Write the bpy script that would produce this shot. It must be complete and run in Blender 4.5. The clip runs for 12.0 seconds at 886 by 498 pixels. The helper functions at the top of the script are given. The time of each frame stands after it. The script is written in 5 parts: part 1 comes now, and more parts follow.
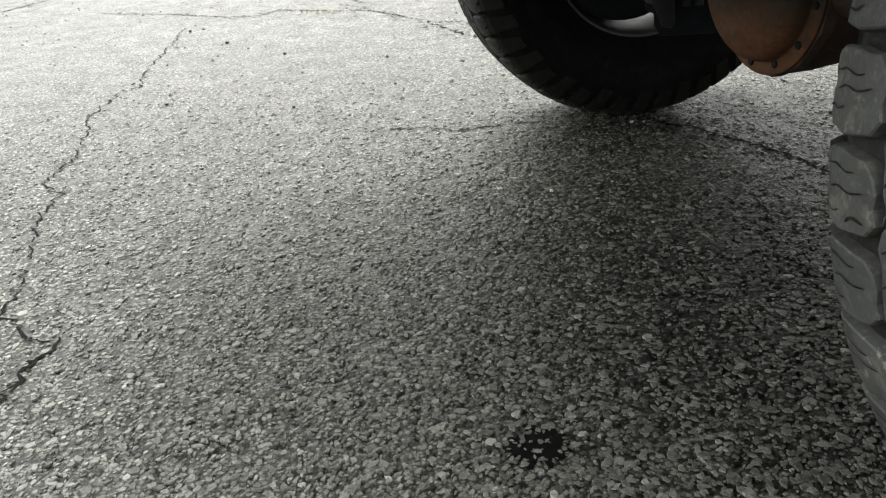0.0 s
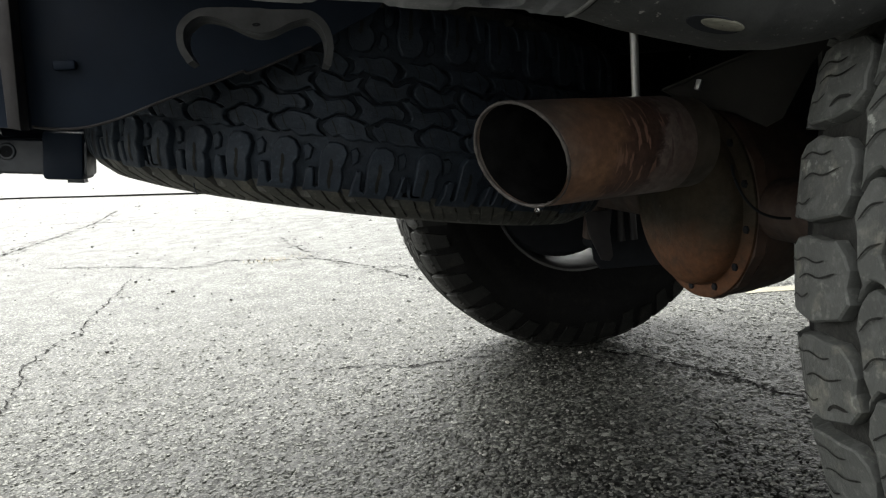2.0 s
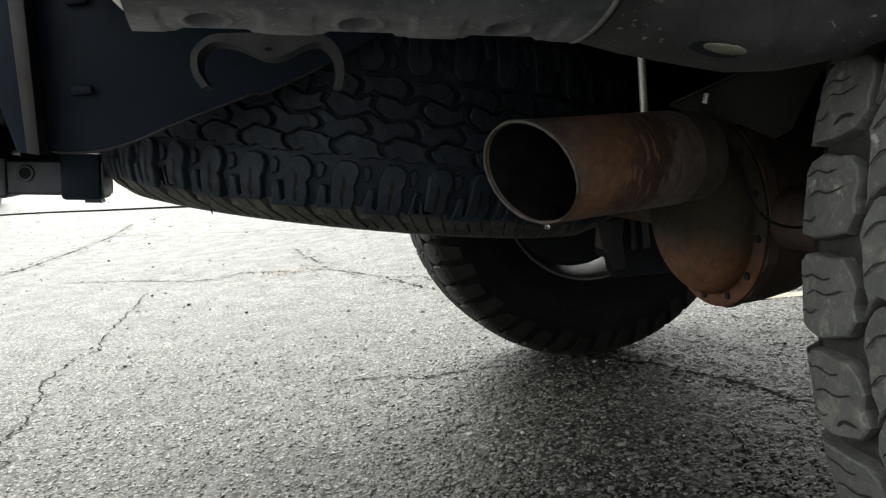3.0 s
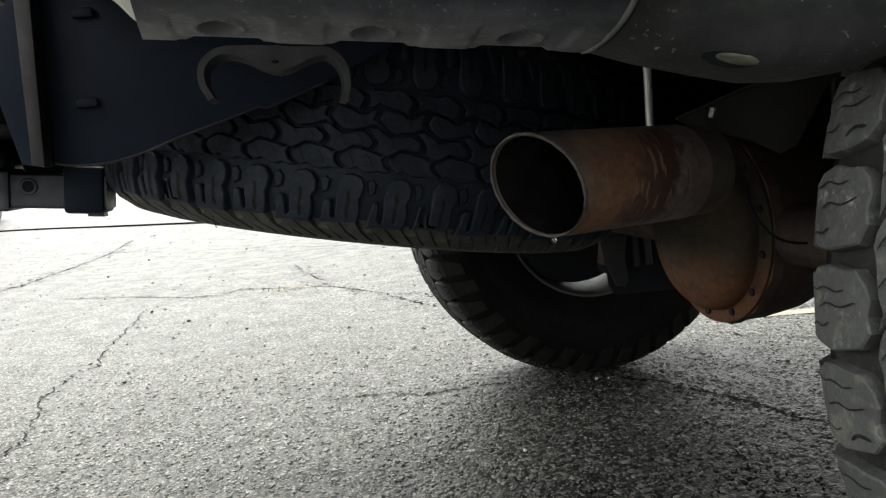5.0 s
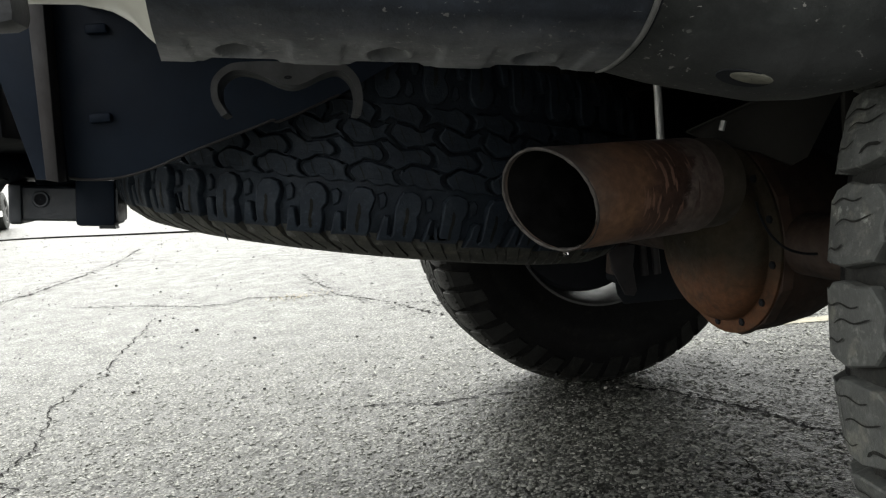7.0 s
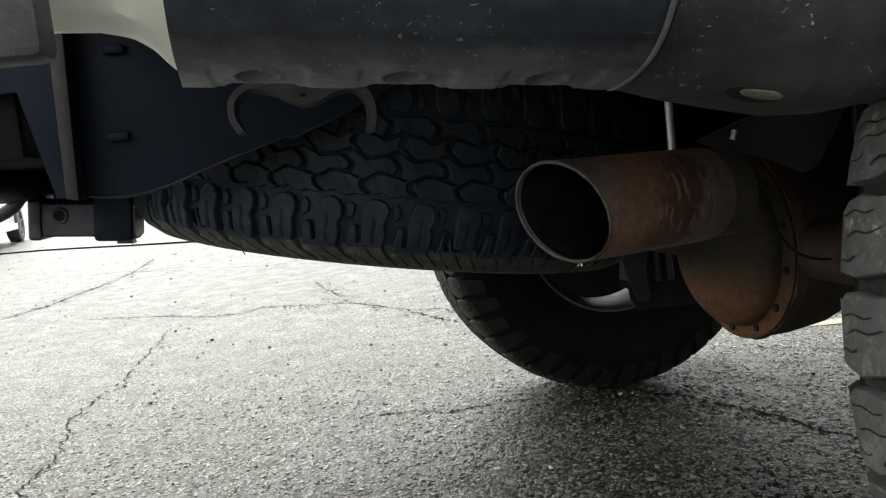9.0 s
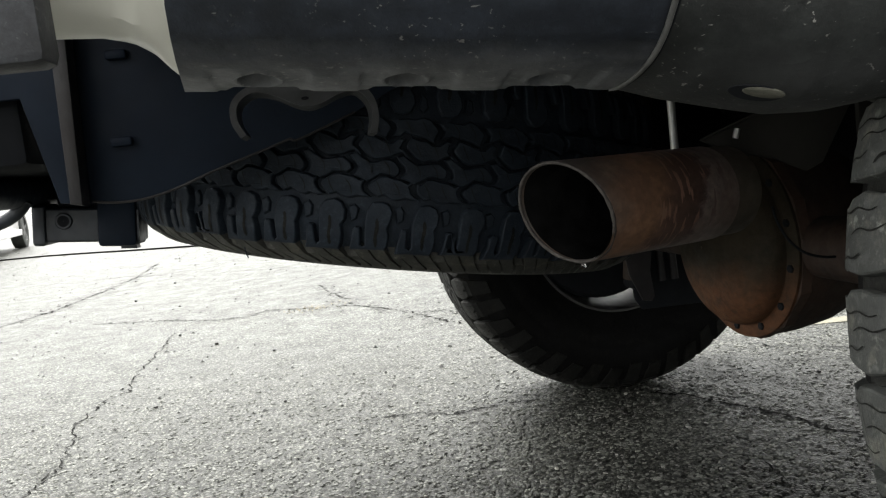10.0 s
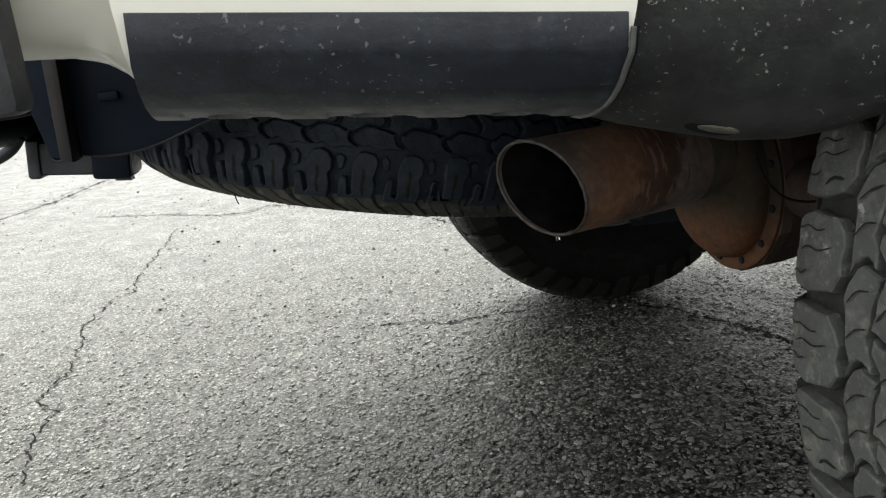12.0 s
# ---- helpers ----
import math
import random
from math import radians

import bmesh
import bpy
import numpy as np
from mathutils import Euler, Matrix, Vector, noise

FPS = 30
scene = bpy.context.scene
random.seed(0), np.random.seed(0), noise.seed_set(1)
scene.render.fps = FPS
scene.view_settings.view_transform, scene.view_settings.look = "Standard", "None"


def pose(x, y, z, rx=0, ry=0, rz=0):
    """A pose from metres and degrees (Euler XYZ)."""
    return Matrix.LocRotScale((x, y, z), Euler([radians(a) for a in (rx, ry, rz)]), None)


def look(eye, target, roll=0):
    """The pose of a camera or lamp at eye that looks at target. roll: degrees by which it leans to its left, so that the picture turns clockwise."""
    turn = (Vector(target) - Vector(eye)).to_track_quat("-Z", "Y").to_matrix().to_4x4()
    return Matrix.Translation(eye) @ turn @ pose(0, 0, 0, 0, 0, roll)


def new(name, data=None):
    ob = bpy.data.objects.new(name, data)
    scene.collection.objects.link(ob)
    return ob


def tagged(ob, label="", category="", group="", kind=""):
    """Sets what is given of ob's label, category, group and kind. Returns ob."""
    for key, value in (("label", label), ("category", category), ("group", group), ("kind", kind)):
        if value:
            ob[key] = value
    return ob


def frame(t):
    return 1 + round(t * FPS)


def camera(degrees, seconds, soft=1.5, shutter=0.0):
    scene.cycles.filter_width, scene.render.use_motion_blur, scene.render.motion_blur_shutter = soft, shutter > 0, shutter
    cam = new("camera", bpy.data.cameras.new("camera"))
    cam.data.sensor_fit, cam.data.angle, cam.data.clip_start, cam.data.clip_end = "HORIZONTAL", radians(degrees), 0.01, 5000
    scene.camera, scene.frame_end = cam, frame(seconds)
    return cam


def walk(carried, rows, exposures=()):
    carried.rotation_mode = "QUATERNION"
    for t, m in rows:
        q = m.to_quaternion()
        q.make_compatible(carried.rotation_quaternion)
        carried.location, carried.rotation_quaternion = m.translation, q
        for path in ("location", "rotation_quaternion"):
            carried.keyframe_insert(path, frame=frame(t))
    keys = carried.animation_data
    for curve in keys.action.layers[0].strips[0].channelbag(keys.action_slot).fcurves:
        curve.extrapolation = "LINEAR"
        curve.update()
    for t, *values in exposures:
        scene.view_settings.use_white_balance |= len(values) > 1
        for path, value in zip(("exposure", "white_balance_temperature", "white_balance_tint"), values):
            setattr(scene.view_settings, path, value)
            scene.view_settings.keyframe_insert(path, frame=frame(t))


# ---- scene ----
from mathutils.geometry import tessellate_polygon

cam = camera(57.1, 12.0, 1.25)
PATH = [
    (0, (-0.029, 0.04, 0.592), (0.11, 1.832, -0.286), -4.4),
    (0.2, (-0.044, 0.04, 0.569), (0.144, 1.923, -0.078), -4.9),
    (0.3, (-0.039, 0.048, 0.565), (0.153, 1.96, 0.012), -5.4),
    (0.5, (-0.051, 0.051, 0.564), (0.155, 1.996, 0.146), -5.7),
    (1, (-0.04, 0.061, 0.559), (0.184, 2.018, 0.212), -5.2),
    (1.1, (-0.043, 0.06, 0.562), (0.227, 2.009, 0.205), -4.6),
    (1.5, (-0.033, 0.056, 0.563), (0.3, 1.998, 0.219), -4.0),
    (2, (-0.045, 0.051, 0.562), (0.297, 1.997, 0.246), -4.6),
    (2.5, (-0.048, 0.048, 0.564), (0.276, 1.998, 0.259), -5.2),
    (3, (-0.044, 0.043, 0.572), (0.267, 1.996, 0.277), -5.6),
    (5, (-0.05, 0.047, 0.568), (0.268, 2.005, 0.316), -5.4),
    (5.5, (-0.053, 0.047, 0.571), (0.26, 2.007, 0.325), -5.4),
    (6, (-0.052, 0.047, 0.574), (0.259, 2.007, 0.33), -5.6),
    (6.5, (-0.052, 0.046, 0.575), (0.249, 2.009, 0.339), -5.7),
    (7, (-0.055, 0.046, 0.575), (0.251, 2.009, 0.341), -5.6),
    (9, (-0.058, 0.039, 0.583), (0.221, 2.008, 0.365), -6.5),
    (9.5, (-0.057, 0.039, 0.584), (0.227, 2.007, 0.367), -6.8),
    (10, (-0.058, 0.039, 0.583), (0.213, 2.009, 0.37), -7.1),
    (10.5, (-0.059, 0.038, 0.584), (0.203, 2.01, 0.373), -7.2),
    (11, (-0.061, 0.038, 0.587), (0.185, 2.012, 0.381), -7.3),
    (11.5, (-0.059, 0.037, 0.587), (0.182, 2.011, 0.381), -7.1),
    (11.7, (-0.048, 0.038, 0.609), (0.186, 2.009, 0.368), -7.1),
    (11.8, (-0.041, 0.04, 0.625), (0.185, 2.005, 0.324), -6.8),
    (11.9, (-0.033, 0.034, 0.646), (0.184, 1.982, 0.248), -6.6),
    (12, (-0.028, 0.024, 0.664), (0.192, 1.948, 0.163), -6.9),
]
EXPOSURES = [(0, 2.46), (0.5, 2.38), (1.0, 2.34), (1.5, 2.53), (2.0, 2.60), (2.5, 2.54), (3.5, 2.50), (12, 2.50)]
walk(cam, [(t, look(eye, aim, roll)) for t, eye, aim, roll in PATH], EXPOSURES)

# ---- world, sun, exposure ----
world = bpy.data.worlds.new("overcast_sky")
scene.world = world
world.use_nodes = True
wn, wl = world.node_tree.nodes, world.node_tree.links
wn.clear()
sky = wn.new("ShaderNodeTexSky")
sky.sky_type = "NISHITA"
sky.sun_disc = False
sky.sun_elevation, sky.sun_rotation = radians(57), math.atan2(-2.0, 7.0)
sky.dust_density, sky.air_density = 4.0, 1.0
grey = wn.new("ShaderNodeHueSaturation")
grey.inputs["Saturation"].default_value = 0.05
warm = wn.new("ShaderNodeMix")
warm.data_type, warm.blend_type = "RGBA", "MULTIPLY"
warm.inputs["Factor"].default_value = 1.0
warm.inputs["B"].default_value = (1.0, 1.0, 0.965, 1)
bg = wn.new("ShaderNodeBackground")
bg.inputs["Strength"].default_value = 0.145
wout = wn.new("ShaderNodeOutputWorld")
wl.new(sky.outputs[0], grey.inputs["Color"])
wl.new(grey.outputs[0], warm.inputs["A"])
wl.new(warm.outputs["Result"], bg.inputs["Color"])
wl.new(bg.outputs[0], wout.inputs["Surface"])

sun_data = bpy.data.lights.new("sun", "SUN")
sun_data.energy, sun_data.angle, sun_data.color = 0.3, radians(60), (1.0, 0.98, 0.94)
sun = new("sun", sun_data)
sun.matrix_world = look((-2.0, 7.0, 11.2), (0, 0, 0))


# ---- materials ----
class Mat:
    """A small builder for node materials."""

    def __init__(self, name, rough=0.6, metal=0.0, spec=0.5):
        self.m = bpy.data.materials.new(name)
        self.m.use_nodes = True
        self.n, self.l = self.m.node_tree.nodes, self.m.node_tree.links
        self.b = self.n["Principled BSDF"]
        self.b.inputs["Roughness"].default_value = rough
        self.b.inputs["Metallic"].default_value = metal
        self.b.inputs["Specular IOR Level"].default_value = spec
        self.co = self.n.new("ShaderNodeTexCoord").outputs["Object"]

    def noise(self, scale, detail=6, rough=0.6, vec=None, stretch=None):
        t = self.n.new("ShaderNodeTexNoise")
        t.inputs["Scale"].default_value, t.inputs["Detail"].default_value, t.inputs["Roughness"].default_value = scale, detail, rough
        src = vec or self.co
        if stretch:
            mp = self.n.new("ShaderNodeMapping")
            mp.inputs["Scale"].default_value = stretch
            self.l.new(src, mp.inputs["Vector"])
            src = mp.outputs[0]
        self.l.new(src, t.inputs["Vector"])
        return t.outputs["Fac"]

    def cells(self, scale, out="Color", feature="F1", rnd=1.0):
        t = self.n.new("ShaderNodeTexVoronoi")
        t.feature = feature
        t.inputs["Scale"].default_value, t.inputs["Randomness"].default_value = scale, rnd
        self.l.new(self.co, t.inputs["Vector"])
        return t.outputs[out]

    def ramp(self, fac, stops):
        r = self.n.new("ShaderNodeValToRGB")
        e = r.color_ramp.elements
        while len(e) < len(stops):
            e.new(0.5)
        for el, (p, c) in zip(e, stops):
            el.position = p
            el.color = (c, c, c, 1) if isinstance(c, (int, float)) else (*c, 1)
        self.l.new(fac, r.inputs["Fac"])
        return r.outputs["Color"]

    def mix(self, fac, a, b, kind="MIX"):
        x = self.n.new("ShaderNodeMix")
        x.data_type, x.blend_type = "RGBA", kind
        for s, v in ((x.inputs["Factor"], fac), (x.inputs["A"], a), (x.inputs["B"], b)):
            if isinstance(v, (int, float)):
                s.default_value = v if s.type == "VALUE" else (v, v, v, 1)
            elif isinstance(v, tuple):
                s.default_value = (*v, 1)
            else:
                self.l.new(v, s)
        return x.outputs["Result"]

    def math(self, op, a, b):
        x = self.n.new("ShaderNodeMath")
        x.operation = op
        for s, v in zip(x.inputs, (a, b)):
            if isinstance(v, (int, float)):
                s.default_value = v
            else:
                self.l.new(v, s)
        return x.outputs[0]

    def color(self, c):
        s = self.b.inputs["Base Color"]
        if isinstance(c, tuple):
            s.default_value = (*c, 1)
        else:
            self.l.new(c, s)
        return self

    def rough(self, r):
        self.l.new(r, self.b.inputs["Roughness"])
        return self

    def bump(self, h, strength=0.3, dist=0.002):
        p = self.n.new("ShaderNodeBump")
        p.inputs["Strength"].default_value, p.inputs["Distance"].default_value = strength, dist
        self.l.new(h, p.inputs["Height"])
        if self.b.inputs["Normal"].is_linked:
            self.l.new(self.b.inputs["Normal"].links[0].from_socket, p.inputs["Normal"])
        self.l.new(p.outputs[0], self.b.inputs["Normal"])
        return self


def underbody_shade(m):
    """Ragged mask of the vehicle's shade, painted into the ground and its stones."""
    xyz = m.n.new("ShaderNodeSeparateXYZ")
    m.l.new(m.co, xyz.inputs[0])
    dx = m.math("MULTIPLY", m.math("SUBTRACT", xyz.outputs["X"], 0.50), 0.95)
    dy = m.math("MULTIPLY", m.math("SUBTRACT", xyz.outputs["Y"], 0.91), 0.76)
    d = m.math("SQRT", m.math("ADD", m.math("MULTIPLY", dx, dx), m.math("MULTIPLY", dy, dy)), 0.0)
    d = m.math("ADD", d, m.math("MULTIPLY", m.math("SUBTRACT", m.noise(5, 8, 0.7), 0.5), 0.45))
    return m.ramp(d, [(0.19, 1.0), (0.47, 0.0)])


def asphalt_material():
    m = Mat("wet_asphalt", spec=0.098)
    tone = m.ramp(m.cells(150), [(0.0, (0.024, 0.0245, 0.0216)), (0.42, (0.078, 0.0795, 0.0695)), (0.75, (0.160, 0.1632, 0.1430)), (1.0, (0.28, 0.286, 0.252))])
    gaps = m.ramp(m.cells(150, "Distance"), [(0.35, 1.0), (0.60, 0.22)])
    tone = m.mix(1.0, tone, gaps, "MULTIPLY")
    fine = m.ramp(m.noise(420, 3), [(0.3, 0.55), (0.75, 1.3)])
    tone = m.mix(1.0, tone, fine, "MULTIPLY")
    patch = m.ramp(m.noise(1.1, 5), [(0.35, 0.85), (0.65, 1.12)])
    tone = m.mix(1.0, tone, patch, "MULTIPLY")
    pits = m.ramp(m.noise(55, 4, 0.7), [(0.32, 0.20), (0.42, 1.0)])
    tone = m.mix(1.0, tone, pits, "MULTIPLY")
    # asphalt under the vehicle darkened in its colour to stand for shade
    shaded = underbody_shade(m)
    m.color(m.mix(shaded, tone, m.mix(1.0, tone, 0.30, "MULTIPLY")))
    m.rough(m.mix(shaded, m.ramp(m.noise(9, 6), [(0.3, 0.40), (0.7, 0.56)]), 0.50))
    m.bump(m.ramp(m.cells(150, "Distance"), [(0.30, 1.0), (0.60, 0.0)]), 0.6, 0.0016)
    m.bump(m.noise(55, 4, 0.7), 0.3, 0.005)
    m.bump(m.noise(230, 4, 0.6), 0.5, 0.002)
    m.bump(m.noise(500, 3), 0.3, 0.0015)
    return m.m


def stone_material():
    m = Mat("aggregate_stone", spec=0.14)
    isl = m.n.new("ShaderNodeNewGeometry").outputs["Random Per Island"]
    tone = m.ramp(isl, [(0.0, (0.058, 0.0588, 0.0540)), (0.45, (0.100, 0.1015, 0.0915)), (0.90, (0.150, 0.1520, 0.1370)), (0.97, (0.19, 0.192, 0.174)), (1.0, (0.25, 0.25, 0.23))])
    tone = m.mix(1.0, tone, m.ramp(m.noise(300, 3), [(0.3, 0.6), (0.7, 1.3)]), "MULTIPLY")
    # stones darkened by the same painted shade
    m.color(m.mix(underbody_shade(m), tone, m.mix(1.0, tone, 0.80, "MULTIPLY")))
    m.rough(m.ramp(m.noise(60, 3), [(0.3, 0.48), (0.7, 0.62)]))
    m.bump(m.noise(700, 3), 0.3, 0.0008)
    return m.m


def plain_material(name, a, b, scale=14, rough=(0.45, 0.65), bump=0.15, metal=0.0, grain=260, spec=0.5):
    m = Mat(name, metal=metal, spec=spec)
    m.color(m.ramp(m.noise(scale, 7), [(0.3, a), (0.72, b)]))
    m.rough(m.ramp(m.noise(scale * 2.7, 5), [(0.3, rough[0]), (0.7, rough[1])]))
    m.bump(m.noise(grain, 3), bump, 0.0008)
    return m.m


def scuffed_plastic(name, base, light, dust=0.5, lip=None):
    """Textured black trim plastic with pale road grit, chips and scratches."""
    m = Mat(name, spec=0.45)
    c = m.ramp(m.noise(9, 7), [(0.3, base), (0.75, light)])
    film_or_shade = m.ramp(m.noise(34, 9, 0.8), [(0.44, 0.0), (0.66, 0.85)])
    c = m.mix(film_or_shade, c, tuple(1.9 * v for v in light))
    c = m.mix(m.ramp(m.noise(16, 8, 0.7), [(0.34, 0.7), (0.48, 0.0)]), c, tuple(0.45 * v for v in base))
    if lip:
        # dust on the lower lip, which falls towards the wheel, brightened for ground bounce
        xyz = m.n.new("ShaderNodeSeparateXYZ")
        m.l.new(m.co, xyz.inputs[0])
        height = m.math("ADD", m.math("ADD", xyz.outputs["Z"], m.math("MULTIPLY", xyz.outputs["X"], 0.112)), m.math("MULTIPLY", m.math("SUBTRACT", m.noise(40, 6, 0.7), 0.5), 0.012))
        fade = m.n.new("ShaderNodeMapRange")
        m.l.new(height, fade.inputs["Value"])
        fade.inputs["From Min"].default_value, fade.inputs["From Max"].default_value = 0.620, 0.641
        fade.inputs["To Min"].default_value, fade.inputs["To Max"].default_value = 0.75, 0.0
        patchy = m.ramp(m.noise(30, 7, 0.7), [(0.40, 0.45), (0.62, 1.0)])
        c = m.mix(m.math("MULTIPLY", fade.outputs["Result"], patchy), c, lip)
    spots = m.ramp(m.noise(240, 4, 0.55), [(0.645, 0.0), (0.67, 1.0)])
    area = m.ramp(m.noise(13, 4, 0.6), [(0.42, 0.0), (0.56, 1.0)])
    c = m.mix(m.math("MULTIPLY", m.math("MULTIPLY", spots, area), dust), c, (0.36, 0.35, 0.33))
    cuts = m.ramp(m.noise(110, 2, 0.4, stretch=(1.0, 3.0, 5.5)), [(0.765, 0.0), (0.785, 1.0)])
    c = m.mix(m.math("MULTIPLY", cuts, dust), c, (0.34, 0.335, 0.32))
    m.color(c)
    m.rough(m.ramp(m.noise(20, 5), [(0.3, 0.42), (0.7, 0.62)]))
    m.bump(m.noise(70, 6, 0.65), 0.35, 0.0025)
    m.bump(m.noise(900, 2), 0.2, 0.0005)
    m.bump(spots, 0.2, 0.0006)
    return m.m


def rubber_material(name, a, b, spec=0.3, scuffs=0.0):
    m = Mat(name, spec=spec)
    c = m.ramp(m.noise(16, 7), [(0.3, a), (0.7, b)])
    c = m.mix(m.ramp(m.noise(70, 4), [(0.55, 0.0), (0.75, 0.5)]), c, tuple(1.7 * v for v in b))
    c = m.mix(m.ramp(m.noise(38, 7, 0.7), [(0.55, 0.0), (0.70, 0.7)]), c, (2.1 * b[0], 1.95 * b[1], 1.7 * b[2]))
    c = m.mix(m.ramp(m.noise(150, 5, 0.7), [(0.56, 0.0), (0.68, 0.55)]), c, (2.0 * b[0], 2.0 * b[1], 1.85 * b[2]))
    c = m.mix(m.ramp(m.noise(24, 6, 0.7), [(0.30, 0.6), (0.42, 0.0)]), c, tuple(0.5 * v for v in a))
    if scuffs:
        # pale grazes and grit pressed into the rubber
        graze = m.ramp(m.noise(85, 5, 0.65), [(0.60, 0.0), (0.65, 1.0)])
        where = m.ramp(m.noise(19, 4, 0.6), [(0.46, 0.0), (0.58, 1.0)])
        c = m.mix(m.math("MULTIPLY", m.math("MULTIPLY", graze, where), scuffs), c, (3.2 * b[0], 3.2 * b[1], 3.1 * b[2]))
    m.color(c)
    m.rough(m.ramp(m.noise(30, 4), [(0.3, 0.5), (0.7, 0.8)]))
    m.bump(m.noise(45, 5), 0.4, 0.002)
    m.bump(m.noise(380, 4), 0.45, 0.001)
    return m.m


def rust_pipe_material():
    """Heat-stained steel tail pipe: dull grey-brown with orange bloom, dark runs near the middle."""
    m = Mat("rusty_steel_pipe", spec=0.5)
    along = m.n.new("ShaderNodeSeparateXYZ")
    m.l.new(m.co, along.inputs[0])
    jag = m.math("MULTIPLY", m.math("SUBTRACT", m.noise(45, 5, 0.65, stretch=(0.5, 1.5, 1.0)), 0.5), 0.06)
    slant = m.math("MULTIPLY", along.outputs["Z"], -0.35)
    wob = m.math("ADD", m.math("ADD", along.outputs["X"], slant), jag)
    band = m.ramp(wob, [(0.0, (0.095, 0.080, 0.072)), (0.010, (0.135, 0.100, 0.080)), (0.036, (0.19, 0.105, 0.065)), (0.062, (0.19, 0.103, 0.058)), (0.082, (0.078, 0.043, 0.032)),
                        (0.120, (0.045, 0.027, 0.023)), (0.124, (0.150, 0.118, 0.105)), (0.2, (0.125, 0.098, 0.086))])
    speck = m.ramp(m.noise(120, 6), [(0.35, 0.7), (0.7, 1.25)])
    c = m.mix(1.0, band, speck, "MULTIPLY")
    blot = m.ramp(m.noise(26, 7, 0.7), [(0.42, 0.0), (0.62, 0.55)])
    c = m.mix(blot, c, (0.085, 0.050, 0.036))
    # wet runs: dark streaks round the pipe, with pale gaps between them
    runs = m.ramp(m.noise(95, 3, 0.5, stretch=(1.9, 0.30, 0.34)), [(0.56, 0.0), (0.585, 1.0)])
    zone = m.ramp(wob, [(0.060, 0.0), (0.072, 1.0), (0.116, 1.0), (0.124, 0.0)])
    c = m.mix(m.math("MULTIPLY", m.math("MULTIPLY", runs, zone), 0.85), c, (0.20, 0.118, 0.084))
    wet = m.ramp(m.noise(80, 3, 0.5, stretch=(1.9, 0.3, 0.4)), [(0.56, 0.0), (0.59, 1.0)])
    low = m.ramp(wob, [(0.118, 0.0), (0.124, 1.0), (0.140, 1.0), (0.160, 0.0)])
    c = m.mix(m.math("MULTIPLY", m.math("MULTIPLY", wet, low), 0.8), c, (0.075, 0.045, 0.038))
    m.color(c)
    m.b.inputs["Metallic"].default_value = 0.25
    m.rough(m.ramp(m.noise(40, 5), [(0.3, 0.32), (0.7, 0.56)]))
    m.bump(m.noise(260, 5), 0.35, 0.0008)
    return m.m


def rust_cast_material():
    """Cast cover: rusted iron; shade above and ground light below painted in by height."""
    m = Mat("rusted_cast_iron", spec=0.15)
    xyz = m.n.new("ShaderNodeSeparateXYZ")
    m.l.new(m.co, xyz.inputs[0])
    # blend by height: dull tone carries shade above, orange carries bounced light below
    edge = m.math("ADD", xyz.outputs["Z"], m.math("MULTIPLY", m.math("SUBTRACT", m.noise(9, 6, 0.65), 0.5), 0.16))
    film_or_shade = m.n.new("ShaderNodeMapRange")
    m.l.new(edge, film_or_shade.inputs["Value"])
    film_or_shade.inputs["From Min"].default_value, film_or_shade.inputs["From Max"].default_value = -0.085, -0.010
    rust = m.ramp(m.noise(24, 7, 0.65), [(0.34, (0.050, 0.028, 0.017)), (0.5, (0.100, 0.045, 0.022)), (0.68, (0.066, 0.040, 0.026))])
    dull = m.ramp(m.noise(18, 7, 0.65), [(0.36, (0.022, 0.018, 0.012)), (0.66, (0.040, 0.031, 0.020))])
    c = m.mix(film_or_shade.outputs["Result"], rust, dull)
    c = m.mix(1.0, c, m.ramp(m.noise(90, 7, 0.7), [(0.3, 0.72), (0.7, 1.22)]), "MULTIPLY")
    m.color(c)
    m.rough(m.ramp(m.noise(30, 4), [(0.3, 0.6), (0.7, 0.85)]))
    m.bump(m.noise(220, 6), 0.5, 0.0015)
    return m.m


ASPHALT = asphalt_material()
STONE = stone_material()
CRACK = plain_material("crack_dirt", (0.003, 0.003, 0.003), (0.009, 0.0085, 0.008), 60, (0.85, 0.98), 0.6, spec=0.04)
WET = plain_material("oily_wet_tar", (0.001, 0.001, 0.001), (0.003, 0.003, 0.003), 60, (0.5, 0.7), 0.8, grain=160, spec=0.03)
YELLOW = plain_material("worn_yellow_paint", (0.075, 0.072, 0.053), (0.165, 0.150, 0.088), 20, (0.5, 0.7), 0.4)
RUBBER = rubber_material("dusty_tyre_rubber", (0.028, 0.0294, 0.0280), (0.062, 0.0648, 0.0610), 0.3, 0.75)
# groove floor colour darkened for the shade between the tread blocks
RUBBER_GROOVE = rubber_material("shaded_groove_rubber", (0.008, 0.0081, 0.0075), (0.020, 0.0203, 0.0187), 0.15)
SIPE = rubber_material("dark_sipe_strip", (0.006, 0.006, 0.0055), (0.013, 0.013, 0.012), 0.1)
# dusty sidewall, lightened in colour for light bounced up from the ground
SPARE_WALL = rubber_material("dusty_bounce_lit_sidewall", (0.022, 0.0222, 0.0198), (0.050, 0.0495, 0.0435), 0.3)
# darkened copies of the tyre rubber that carry the shade under the vehicle
RUBBER_FAR = rubber_material("shaded_black_tyre_rubber", (0.010, 0.0101, 0.0094), (0.022, 0.0222, 0.0205), 0.2)
RUBBER_SIDE = rubber_material("shaded_black_side_lugs", (0.0042, 0.0042, 0.0040), (0.0090, 0.0090, 0.0083), 0.15)
